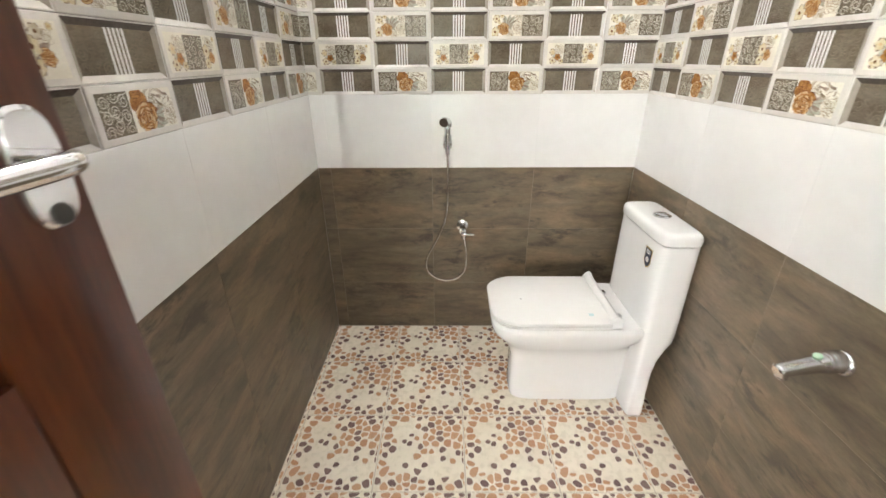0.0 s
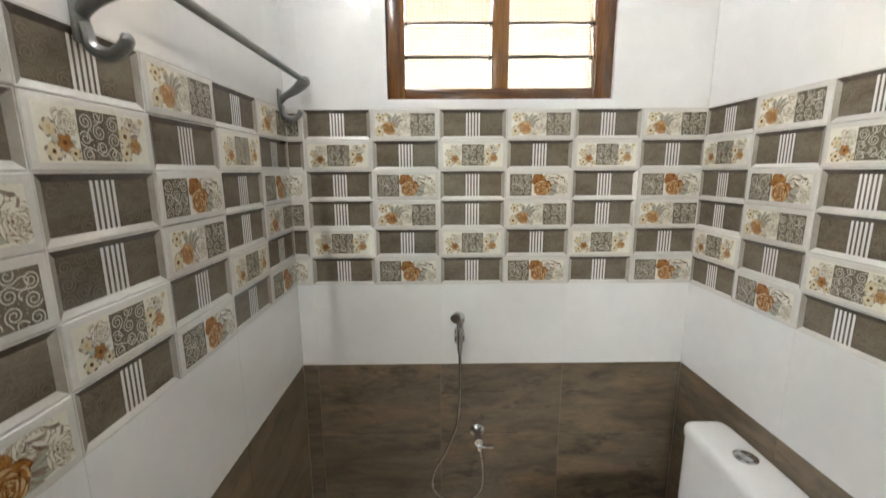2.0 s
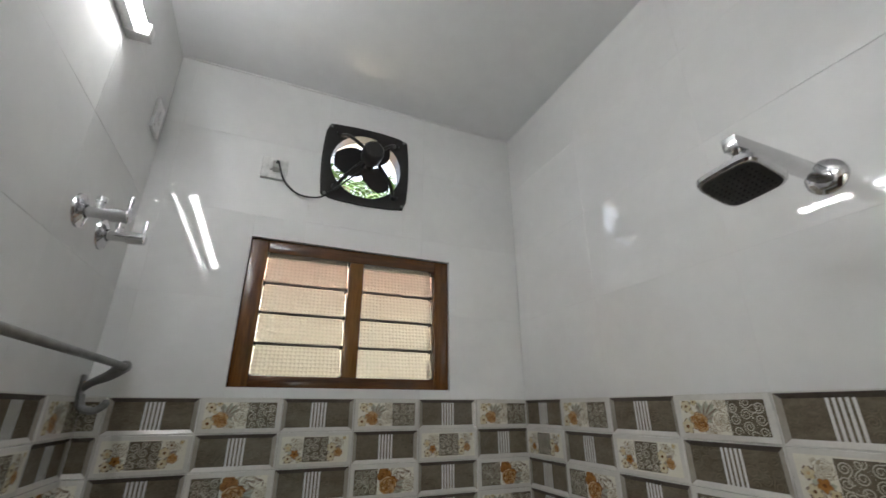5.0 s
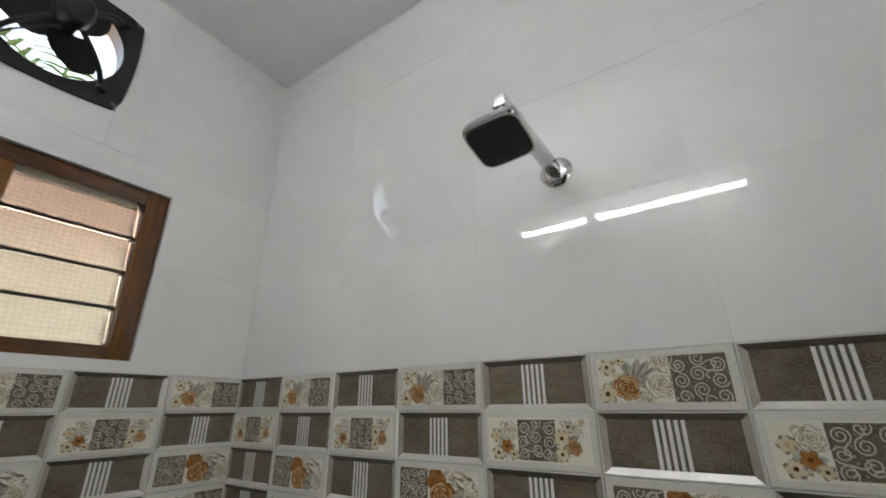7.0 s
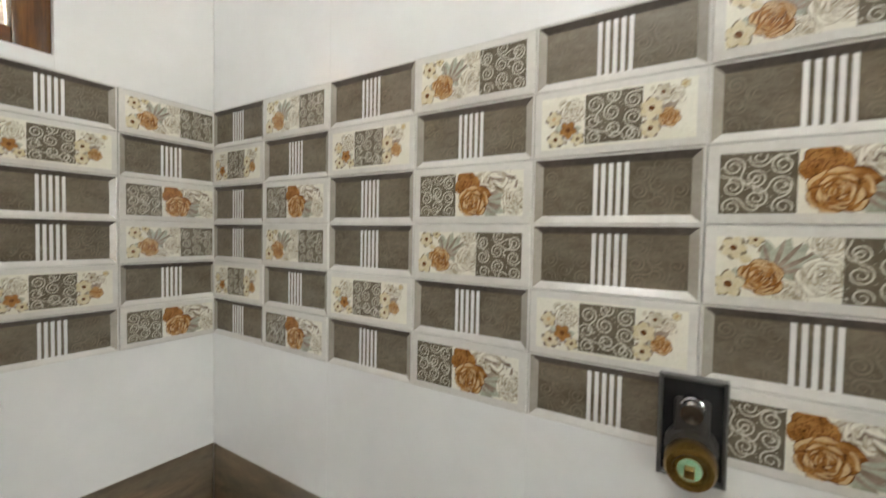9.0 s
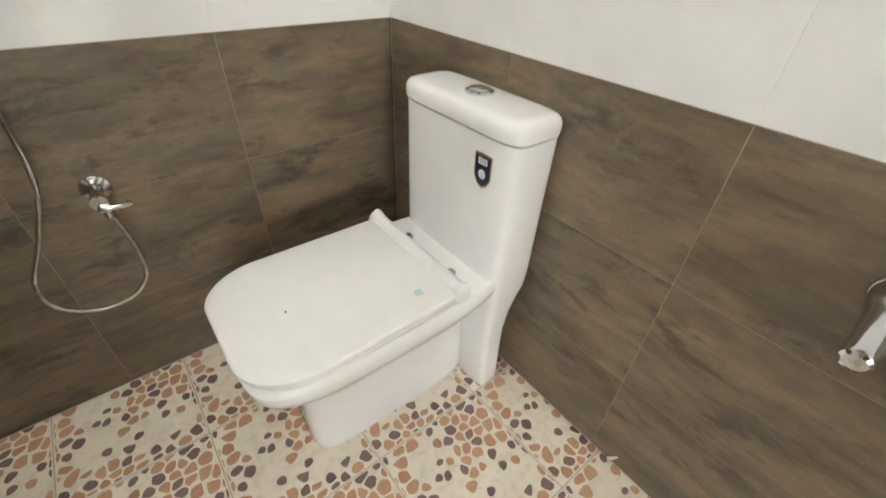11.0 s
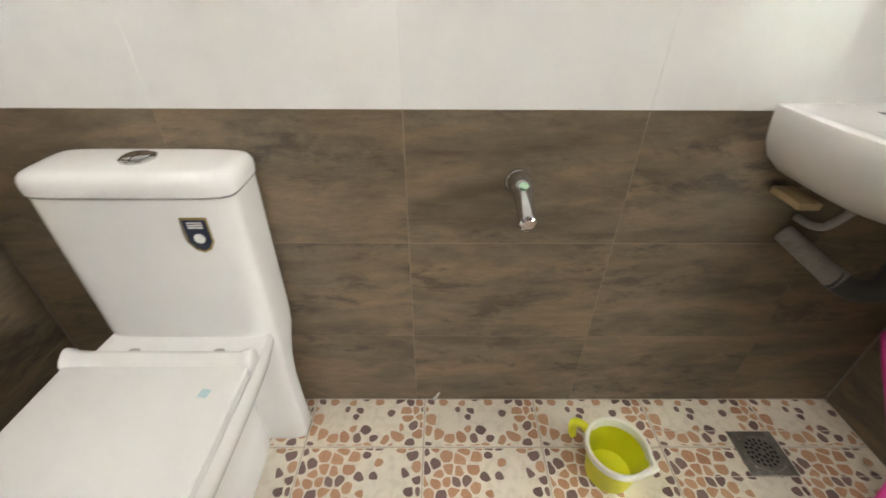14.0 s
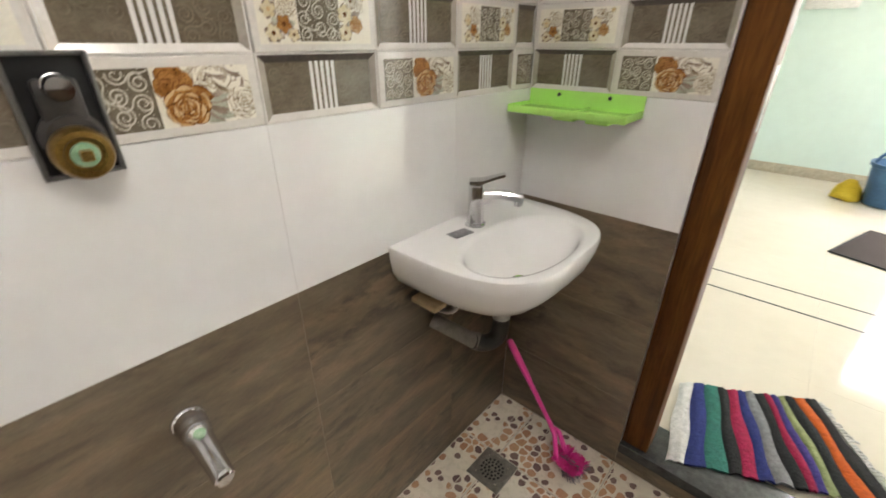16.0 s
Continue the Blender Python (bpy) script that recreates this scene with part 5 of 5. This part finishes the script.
# ---- wall tiles: printed relief blocks ----
PRINT = [FRAME_PRINT, SIDE_SHADE_PRINT, TOP_SHADE_PRINT, STONE_PRINT, STRIPE_PRINT, CREAM_PRINT, SWIRL_PRINT, LINE_PRINT, ORANGE, RUST, AMBER, IVORY, GREIGE, SAGE, YELLOW_P, SHADE_P, GHOST_P]
FR, SD, TP, ST, WS, CR, SW, LN, OR, RU, AM, IV, GR, SG, YE, SH, GH = range(17)
BW, BH = COL, ROW


BOUND = [0.0, BW, 0.0, BH]


def poly(bm, pts, y, mat):
    """One flat patch of print, cut off at the edge of its panel."""
    f = bm.faces.new([bm.verts.new((min(max(x, BOUND[0]), BOUND[1]), y, min(max(z, BOUND[2]), BOUND[3]))) for x, z in pts])
    f.material_index = mat
    return f


def petal(bm, cx, cz, ang, length, width, y, mat, n=9, tip=1.0):
    """A petal or leaf that starts at (cx, cz)."""
    c, s = math.cos(ang), math.sin(ang)
    pts = []
    for sgn in (1, -1):
        for k in range(n):
            t = k / (n - 1) if sgn > 0 else 1 - k / (n - 1)
            if sgn < 0 and k in (0, n - 1):
                continue
            u, v = length * t, sgn * width * 0.5 * math.sin(math.pi * t ** tip) ** 0.8
            pts.append((cx + u * c - v * s, cz + u * s + v * c))
    poly(bm, pts, y, mat)


def rose(bm, cx, cz, r, y, dark, mid, light, rng):
    """Ruffled petals from the rim to the heart: shaded foot, body and pale curled lip."""
    k = 0

    def patch(x, z, a, pts, m):
        nonlocal k
        k += 1
        c, si = math.cos(a), math.sin(a)
        poly(bm, [(x + u * c - v * si, z + u * si + v * c) for u, v in pts], y - 0.0000040 * k, m)

    for ring, (n, rad, size) in enumerate(((6, 0.60, 0.56), (5, 0.40, 0.50), (5, 0.25, 0.38), (3, 0.12, 0.27), (2, 0.04, 0.16))):
        turn = rng.uniform(0, 6.28)
        for i in range(n):
            a = 2 * math.pi * i / n + turn + rng.uniform(-0.25, 0.25)
            x, z = cx + r * rad * math.cos(a) * rng.uniform(0.85, 1.15), cz + r * rad * math.sin(a) * 0.92
            rr, wave = r * size * rng.uniform(0.85, 1.15), rng.uniform(0, 6.28)

            def petal_at(wide, long_, push):
                out = []
                for q in range(14):
                    b = 2 * math.pi * q / 14
                    u, v = rr * (long_ * math.cos(b) + push), rr * wide * math.sin(b) * 0.9
                    u -= 0.26 * rr * (math.sin(b) * wide) ** 2 - 0.06 * rr * math.sin(3 * b + wave)
                    out.append((u, v + 0.05 * rr * math.sin(2 * b + wave)))
                return out

            patch(x, z, a, petal_at(1.04, 0.68, 0.0), dark)
            patch(x, z, a, petal_at(0.93, 0.50, 0.11), mid)
            for v0 in (-0.45, -0.12, 0.22, 0.5):
                v0 += rng.uniform(-0.08, 0.08)
                patch(x, z, a, [(-0.30 * rr, v0 * 0.7 * rr - 0.05 * rr), (0.26 * rr, v0 * rr - 0.012 * rr), (0.30 * rr, v0 * rr), (0.26 * rr, v0 * rr + 0.012 * rr), (-0.30 * rr, v0 * 0.7 * rr + 0.05 * rr)], dark)
            patch(x, z, a, petal_at(0.74, 0.13, 0.44), light)
    return y - 0.0000040 * k


def blossom(bm, cx, cz, r, y, mat, core, rng, n=5):
    a0 = rng.uniform(0, 6)
    for i in range(n):
        petal(bm, cx, cz, a0 + 2 * math.pi * i / n, r, r * 0.75, y - 0.00001 * i, mat, 7, 1.25)
    poly(bm, [(cx + r * 0.26 * math.cos(b), cz + r * 0.26 * math.sin(b)) for b in [2 * math.pi * q / 8 for q in range(8)]], y - 0.00008, core)


def ribbon(bm, pts, width, y, mat, x0, x1, z0, z1):
    prev = None
    for i, (x, z) in enumerate(pts):
        xa, za = pts[max(i - 1, 0)]
        xb, zb = pts[min(i + 1, len(pts) - 1)]
        d = math.hypot(xb - xa, zb - za) or 1
        w = width * (0.35 + 0.65 * math.sin(math.pi * min(0.5, 0.1 + 0.9 * i / len(pts))))
        nx, nz = -(zb - za) / d * w / 2, (xb - xa) / d * w / 2
        if not (x0 < x - abs(nx) and x + abs(nx) < x1 and z0 < z - abs(nz) and z + abs(nz) < z1):
            prev = None
            continue
        cur = (bm.verts.new((x + nx, y, z + nz)), bm.verts.new((x - nx, y, z - nz)))
        if prev:
            bm.faces.new((prev[0], cur[0], cur[1], prev[1])).material_index = mat
        prev = cur


def scrolls(bm, x0, x1, z0, z1, y, rng, line=LN):
    if line == LN:
        poly(bm, [(x0, z0), (x1, z0), (x1, z1), (x0, z1)], y, SW)
    step = 0.0255
    n = max(2, round((x1 - x0) / step))
    for i in range(n):
        for j in range(3):
            cx = x0 + (i + 0.5) * (x1 - x0) / n + rng.uniform(-0.002, 0.002)
            cz = z0 + (j + 0.5) * (z1 - z0) / 3 + (0.006 if i % 2 else -0.004)
            turn = 1 if (i + j) % 2 else -1
            a0 = rng.uniform(0, 6.28)
            pts = []
            for k in range(24):
                t = k / 23
                r = 0.0018 + 0.0098 * t ** 0.9
                a = a0 + turn * t * 4.1 * math.pi * 0.9
                pts.append((cx + r * math.cos(a), cz + r * math.sin(a)))
            ex, ez = pts[-1]
            dx, dz = ex - pts[-2][0], ez - pts[-2][1]
            d = math.hypot(dx, dz)
            for k in range(1, 8):
                b = turn * -0.10 * k
                dx, dz = dx * math.cos(b) - dz * math.sin(b), dx * math.sin(b) + dz * math.cos(b)
                ex, ez = ex + dx / d * 0.0032, ez + dz / d * 0.0032
                pts.append((ex, ez))
            ribbon(bm, pts, 0.0020, y - 0.00015 - 0.00002 * (j + 3 * (i % 3)), line, x0, x1, z0, z1)
            for k in range(4):
                b = a0 + 1.1 * k
                dot = [(cx + 0.0150 * math.cos(b) + 0.0008 * math.cos(q), cz + 0.0150 * math.sin(b) + 0.0008 * math.sin(q)) for q in (0, 1.26, 2.51, 3.77, 5.03)]
                if all(x0 < p < x1 and z0 < q < z1 for p, q in dot):
                    poly(bm, dot, y - 0.00040, line)


def block(kind):
    """One printed block, BW x BH, face towards -y."""
    rng = random.Random({"S": 1, "A": 2, "B": 3, "C": 4}[kind])
    bm = bmesh.new()
    o = [(0.0006, 0.0006), (BW - 0.0006, 0.0006), (BW - 0.0006, BH - 0.0006), (0.0006, BH - 0.0006)]

    def ring(dx, dz, y):
        return [bm.verts.new((x + (dx if x < BW / 2 else -dx), y, z + (dz if z < BH / 2 else -dz))) for x, z in o]

    def band(a, b, mats):
        for k in range(4):
            bm.faces.new((a[k], a[(k + 1) % 4], b[(k + 1) % 4], b[k])).material_index = mats[k]

    back, rim = ring(0, 0, 0.0075), ring(0, 0, 0.0004)
    band(back, rim, (FR,) * 4)
    if kind == "S":
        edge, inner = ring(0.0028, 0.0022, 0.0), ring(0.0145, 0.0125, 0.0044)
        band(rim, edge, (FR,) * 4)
        # relief shading painted into the bevels: pale foot, mid sides, dark top
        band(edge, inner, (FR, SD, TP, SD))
        bm.faces.new(inner).material_index = ST
        scrolls(bm, 0.0155, BW / 2 - 0.026, 0.0132, BH - 0.0132, 0.0043, rng, GH)
        scrolls(bm, BW / 2 + 0.026, BW - 0.0155, 0.0132, BH - 0.0132, 0.0043, rng, GH)
        x, w, g = BW / 2 - 0.0235, 0.0056, 0.0102
        for k in range(5):
            poly(bm, [(x + k * g, 0.0128), (x + k * g + w, 0.0128), (x + k * g + w, BH - 0.0128), (x + k * g, BH - 0.0128)], 0.0038, WS)
        return bm
    edge, inner = ring(0.0016, 0.0016, -0.0018), ring(0.0115, 0.0110, -0.0024)
    band(rim, edge, (FR,) * 4)
    band(edge, inner, (FR,) * 4)
    bm.faces.new(inner).material_index = FR if kind != "C" else CR
    y = -0.0026
    z0, z1 = 0.0135, BH - 0.0135
    fill = random.Random(77)

    def scatter(x0, x1, n):
        """Small loose petals and leaves behind the large flowers."""
        for k in range(n):
            l = fill.uniform(0.008, 0.019)
            cx, cz = fill.uniform(x0 + l, x1 - l), fill.uniform(z0 + l * 0.8, z1 - l * 0.8)
            petal(bm, cx, cz, fill.uniform(0, 6.28), l * 0.9, l * fill.uniform(0.4, 0.75), y - 0.00008 - 0.000003 * k, fill.choice((SG, GR, IV, SH, SG, SH, IV, YE)), 7)

    if kind == "A":
        BOUND[:] = [0.014, 0.130, z0, z1]
        poly(bm, [(0.014, z0), (0.130, z0), (0.130, z1), (0.014, z1)], y, CR)
        scatter(0.014, 0.130, 30)
        for (a, l) in ((0.5, 0.050), (0.85, 0.050), (1.2, 0.046), (0.15, 0.045), (1.7, 0.04)):
            petal(bm, 0.068, 0.042, a, l, 0.017, y - 0.0002 - 0.00002 * l * 100, SG)
            petal(bm, 0.068, 0.042, a + 0.1, l * 0.95, 0.005, y - 0.00035, GR)
        rose(bm, 0.116, 0.080, 0.018, y - 0.0004, SH, IV, CR, rng)
        rose(bm, 0.086, 0.020, 0.018, y - 0.0004, SH, IV, CR, rng)
        rose(bm, 0.116, 0.041, 0.027, y - 0.0008, SH, IV, CR, rng)
        rose(bm, 0.058, 0.037, 0.0245, y - 0.0013, RU, OR, AM, rng)
        for cx, cz, r in ((0.027, 0.028, 0.017), (0.031, 0.072, 0.014), (0.052, 0.082, 0.009)):
            blossom(bm, cx, cz, r * 1.08, y - 0.0017, SH, RU, rng)
            blossom(bm, cx, cz, r, y - 0.0018, YE, RU, rng)
        BOUND[:] = [0.0, BW, 0.0, BH]
        scrolls(bm, 0.130, 0.210, z0, z1, y, rng)
    elif kind == "B":
        BOUND[:] = [0.088, 0.210, z0, z1]
        poly(bm, [(0.088, z0), (0.210, z0), (0.210, z1), (0.088, z1)], y, CR)
        scatter(0.088, 0.210, 26)
        for (a, l) in ((-0.35, 0.06), (-0.05, 0.058), (0.25, 0.055), (-0.7, 0.05)):
            petal(bm, 0.128, 0.040, a, l, 0.020, y - 0.0002 - 0.00002 * l * 100, SG)
            petal(bm, 0.128, 0.040, a + 0.1, l * 0.95, 0.006, y - 0.00035, GR)
        rose(bm, 0.158, 0.075, 0.034, y - 0.0004, GR, IV, CR, rng)
        rose(bm, 0.197, 0.038, 0.031, y - 0.0008, SH, IV, CR, rng)
        for cx, cz, a, l, m in ((0.150, 0.078, -0.3, 0.030, GR), (0.158, 0.070, -0.75, 0.028, SH), (0.176, 0.083, -0.5, 0.026, GR), (0.150, 0.030, -0.5, 0.026, SG), (0.146, 0.044, 0.1, 0.028, SG), (0.182, 0.026, 0.4, 0.022, SH), (0.188, 0.050, 1.0, 0.024, GR)):
            petal(bm, cx, cz, a, l, 0.010, y - 0.00105, m)
            petal(bm, cx, cz + 0.002, a + 0.12, l * 0.9, 0.006, y - 0.00112, CR if m != SG else GR)
        rose(bm, 0.112, 0.066, 0.026, y - 0.0012, RU, OR, OR, rng)
        petal(bm, 0.122, 0.056, -0.25, 0.036, 0.024, y - 0.0014, RU)
        petal(bm, 0.122, 0.057, -0.20, 0.033, 0.016, y - 0.0015, OR)
        rose(bm, 0.122, 0.036, 0.030, y - 0.0017, RU, OR, AM, rng)
        BOUND[:] = [0.0, BW, 0.0, BH]
        scrolls(bm, 0.014, 0.088, z0, z1, y, rng)
    else:
        scatter(0.022, 0.076, 14)
        scatter(0.150, 0.203, 14)
        rose(bm, 0.058, 0.063, 0.022, y - 0.0003, SH, IV, CR, rng)
        rose(bm, 0.186, 0.066, 0.015, y - 0.0003, SH, IV, CR, rng)
        for (a, l) in ((-0.4, 0.02), (-2.6, 0.018), (0.2, 0.02)):
            petal(bm, 0.052, 0.036, a, l, 0.010, y - 0.0006, SG)
        for cx, cz, r, m, core in ((0.052, 0.038, 0.013, OR, RU), (0.034, 0.026, 0.013, YE, RU), (0.031, 0.056, 0.012, YE, AM), (0.066, 0.024, 0.010, YE, RU)):
            blossom(bm, cx, cz, r * 1.12, y - 0.0007, GR, RU, rng)
            blossom(bm, cx, cz, r, y - 0.0008, m, core, rng)
        for (a, l) in ((-1.8, 0.024), (-0.2, 0.024), (0.6, 0.026), (1.6, 0.02), (-1.0, 0.02)):
            petal(bm, 0.170, 0.045, a, l, 0.012, y - 0.0006 - 0.00001 * l * 100, SG if a < 0.5 else GR)
        rose(bm, 0.182, 0.040, 0.014, y - 0.0009, RU, OR, AM, rng)
        for cx, cz, r, m, core in ((0.161, 0.054, 0.015, YE, RU), (0.160, 0.028, 0.013, YE, RU), (0.174, 0.073, 0.011, IV, RU), (0.199, 0.080, 0.006, YE, OR)):
            blossom(bm, cx, cz, r * 1.1, y - 0.0013, GR, RU, rng, 6)
            blossom(bm, cx, cz, r, y - 0.0014, m, core, rng, 6)
        scrolls(bm, 0.076, 0.150, z0 + 0.002, z1 - 0.001, y - 0.0006, rng)
    return bm


block_cache = {}


def set_block(parent, kind, x, z, x0, x1):
    a, b = max(0.0, x0 - x), min(BW, x1 - x)
    if b - a < 0.005:
        return
    key = (kind, round(a, 3), round(b, 3))
    if key not in block_cache:
        bm = block(kind)
        for lim, sgn in ((a, -1), (b, 1)):
            if 0.0005 < lim < BW - 0.0005:
                bmesh.ops.bisect_plane(bm, geom=bm.verts[:] + bm.edges[:] + bm.faces[:], plane_co=(lim, 0, 0), plane_no=(sgn, 0, 0), clear_outer=True)
        me = bpy.data.meshes.new("relief_block")
        bm.normal_update()
        for f in bm.faces:
            if f.normal.y > 0.3:
                f.normal_flip()
        bm.to_mesh(me)
        bm.free()
        for m in PRINT:
            me.materials.append(m)
        block_cache[key] = me
    ob = new("relief_block", block_cache[key])
    ob.parent = parent
    ob.matrix_basis = pose(x, random.uniform(-0.0003, 0.0003), z)


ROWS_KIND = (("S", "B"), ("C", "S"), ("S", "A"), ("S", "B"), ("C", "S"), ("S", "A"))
PLAIN_ROWS = ((0.0, 0.262, BROWN_TILE), (0.262, 0.551, BROWN_TILE), (0.551, Z_BROWN, BROWN_TILE), (Z_BROWN, Z_CHECK, WHITE_TILE), (Z_UPPER, 2.040, WHITE_TILE),
              (2.040, 2.342, WHITE_TILE), (2.342, 2.644, WHITE_TILE), (2.644, ZC, WHITE_TILE))


def tile_wall(parent, x0, x1, start, holes):
    """start: a joint at which a printed tile's left column begins."""
    first = math.floor((x0 - start) / (2 * COL))
    last = math.ceil((x1 - start) / (2 * COL))
    for k in range(first, last):
        a, b = max(x0, start + k * 2 * COL), min(x1, start + (k + 1) * 2 * COL)
        if b - a < 0.003:
            continue
        for z0, z1, mat in PLAIN_ROWS:
            rects = [(a, z0, b, z1)]
            for h in holes:
                rects = cut_rects(rects, h)
            for r in rects:
                lay(parent, mat, *r)
    for z0, z1, mat in ((0.0, Z_BROWN, TAN_GROUT), (Z_BROWN, Z_CHECK, WHITE_GROUT), (Z_UPPER, ZC, WHITE_GROUT)):
        rects = [(x0, z0, x1, z1)]
        for h in holes:
            rects = cut_rects(rects, h)
        bm = bmesh.new()
        for a, b, c, d in rects:
            box(a, 0.0009, b, c, 0.0062, d, bm=bm)
        part("grout", bm, mat, parent, smooth=0)
    for c in range(2 * first, 2 * last):
        x = start + c * COL
        for r in range(6):
            for u0, _, u1, _ in (cut_rects([(x0, Z_CHECK + r * ROW, x1, Z_CHECK + (r + 1) * ROW)], holes[-1]) if holes else [(x0, 0, x1, 0)]):
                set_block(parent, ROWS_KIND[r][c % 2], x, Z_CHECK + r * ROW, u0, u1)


tile_wall(wall_north, XW, XE, -0.192, [WIN, FAN_HOLE, (9, 9, 10, 10)])
tile_wall(wall_east, -YN, -YS, -1.180, [])
tile_wall(wall_west, YS, YN, 1.180, [])
tile_wall(wall_south, -XE, -XW, -0.692, [DOOR_HOLE])

# ---- floor tiles ----
STEP_X, STEP_Y, FX0, FY0 = 0.307, 0.316, -0.066, 1.472



def clip_half(pts, nx, ny, d):
    """The part of a convex outline where nx * x + ny * y < d."""
    out = []
    for (x0, y0), (x1, y1) in zip(pts, pts[1:] + pts[:1]):
        a, b = nx * x0 + ny * y0 - d, nx * x1 + ny * y1 - d
        if a <= 0:
            out.append((x0, y0))
        if (a < 0 < b) or (b < 0 < a):
            t = a / (a - b)
            out.append((x0 + (x1 - x0) * t, y0 + (y1 - y0) * t))
    return out


def pebble_shapes(seed=5):
    """Rounded cells of a scattered mosaic with two open drifts of bare cream."""
    rng = random.Random(seed)
    seeds, tries = [], 0
    while tries < 6000:
        tries += 1
        x, y = rng.uniform(-0.01, STEP_X + 0.01), rng.uniform(-0.01, STEP_Y + 0.01)
        gap = 0.0200 + 0.016 * max(0.0, noise.noise(Vector((x * 9, y * 9, 3.3))) + 0.3)
        if all((x - a) ** 2 + (y - b) ** 2 > max(gap, g) ** 2 for a, b, g in seeds):
            seeds.append((x, y, gap))
    shapes = []
    for x, y, g in seeds:
        u, v = x / STEP_X, y / STEP_Y
        bare = ((u - 0.30 - 0.25 * (v - 0.5)) / 0.15) ** 2 + ((v - 0.60) / 0.30) ** 2 < 1 or ((u - 0.74) / 0.17) ** 2 + ((v - 0.28 - 0.3 * (u - 0.7)) / 0.19) ** 2 < 1
        edge = ((u - 0.30 - 0.25 * (v - 0.5)) / 0.25) ** 2 + ((v - 0.60) / 0.42) ** 2 < 1 or ((u - 0.74) / 0.28) ** 2 + ((v - 0.28 - 0.3 * (u - 0.7)) / 0.26) ** 2 < 1
        if bare and rng.random() < 0.74 or edge and rng.random() < 0.18 or rng.random() < 0.03:
            continue
        pts = [(x + 0.03 * math.cos(a), y + 0.03 * math.sin(a)) for a in [2 * math.pi * k / 10 for k in range(10)]]
        joint = rng.uniform(0.0015, 0.0030)
        for a, b, _ in seeds:
            d = math.hypot(a - x, b - y)
            if 0 < d < 0.07:
                nx, ny = (a - x) / d, (b - y) / d
                pts = clip_half(pts, nx, ny, nx * x + ny * y + d / 2 - joint)
        turn, cap = rng.uniform(0, 6.28), rng.uniform(0.0105, 0.0165) if edge else rng.uniform(0.016, 0.025)
        slim = rng.uniform(0.58, 0.95)
        for k in range(5):
            a = turn + 2 * math.pi * (k + rng.uniform(-0.28, 0.28)) / 5
            nx, ny = math.cos(a), math.sin(a)
            pts = clip_half(pts, nx, ny, nx * x + ny * y + cap * rng.uniform(0.75, 1.0) * (slim + (1 - slim) * abs(math.cos(a - turn))))
        for nx, ny, d in ((-1, 0, -0.004), (1, 0, STEP_X - 0.004), (0, -1, -0.004), (0, 1, STEP_Y - 0.004)):
            pts = clip_half(pts, nx, ny, d)
        if len(pts) < 3:
            continue
        for _ in range(2):
            pts = [q for (a, b), (c, d) in zip(pts, pts[1:] + pts[:1]) for q in ((a * 0.75 + c * 0.25, b * 0.75 + d * 0.25), (a * 0.25 + c * 0.75, b * 0.25 + d * 0.75))]
        area = abs(sum(a * d - c * b for (a, b), (c, d) in zip(pts, pts[1:] + pts[:1]))) / 2
        if area > 0.00005:
            shapes.append((pts, 2 if rng.random() < (0.54 if edge else 0.25) else 1))
    return shapes


PEBBLES = pebble_shapes()


def print_pebbles(bm, x0, y0, x1, y1):
    for pts, mat in PEBBLES:
        for nx, ny, d in ((-1, 0, -x0), (1, 0, x1), (0, -1, -y0), (0, 1, y1)):
            pts = clip_half(pts, nx, ny, d) if pts else pts
        if len(pts) > 2:
            bm.faces.new([bm.verts.new((x, y, 0.00012)) for x, y in pts]).material_index = mat


floor_cache = {}
for i in range(-3, 4):
    for j in range(-6, 3):
        ox, oy = FX0 + i * STEP_X, FY0 + j * STEP_Y
        a, b = max(ox, XW), min(ox + STEP_X, XE)
        c, d = max(oy, YS), min(oy + STEP_Y, YN)
        if b - a < 0.01 or d - c < 0.01:
            continue
        g = 0.0017
        for u0, v0, u1, v1 in cut_rects([(a, c, b, d)], (DRAIN[0] - 0.062, DRAIN[1] - 0.062, DRAIN[0] + 0.062, DRAIN[1] + 0.062)):
            key = tuple(round(q, 4) for q in (u0 - ox, v0 - oy, u1 - ox, v1 - oy))
            if key not in floor_cache:
                gx0, gx1 = (g if u0 == a else 0), (g if u1 == b else 0)
                gy0, gy1 = (g if v0 == c else 0), (g if v1 == d else 0)
                bm = box(key[0] + gx0, key[1] + gy0, -0.008, key[2] - gx1, key[3] - gy1, 0.0, 0.0008, 1)
                print_pebbles(bm, key[0] + gx0 + 0.001, key[1] + gy0 + 0.001, key[2] - gx1 - 0.001, key[3] - gy1 - 0.001)
                floor_cache[key] = mesh_of(bm, [FLOOR_CREAM, TAN_PEBBLE, PLUM_PEBBLE], "floor_tile", 0)
            ob = new("floor_tile", floor_cache[key])
            ob.parent = floor
            ob.matrix_basis = pose(ox, oy, random.uniform(-0.0003, 0.0003))
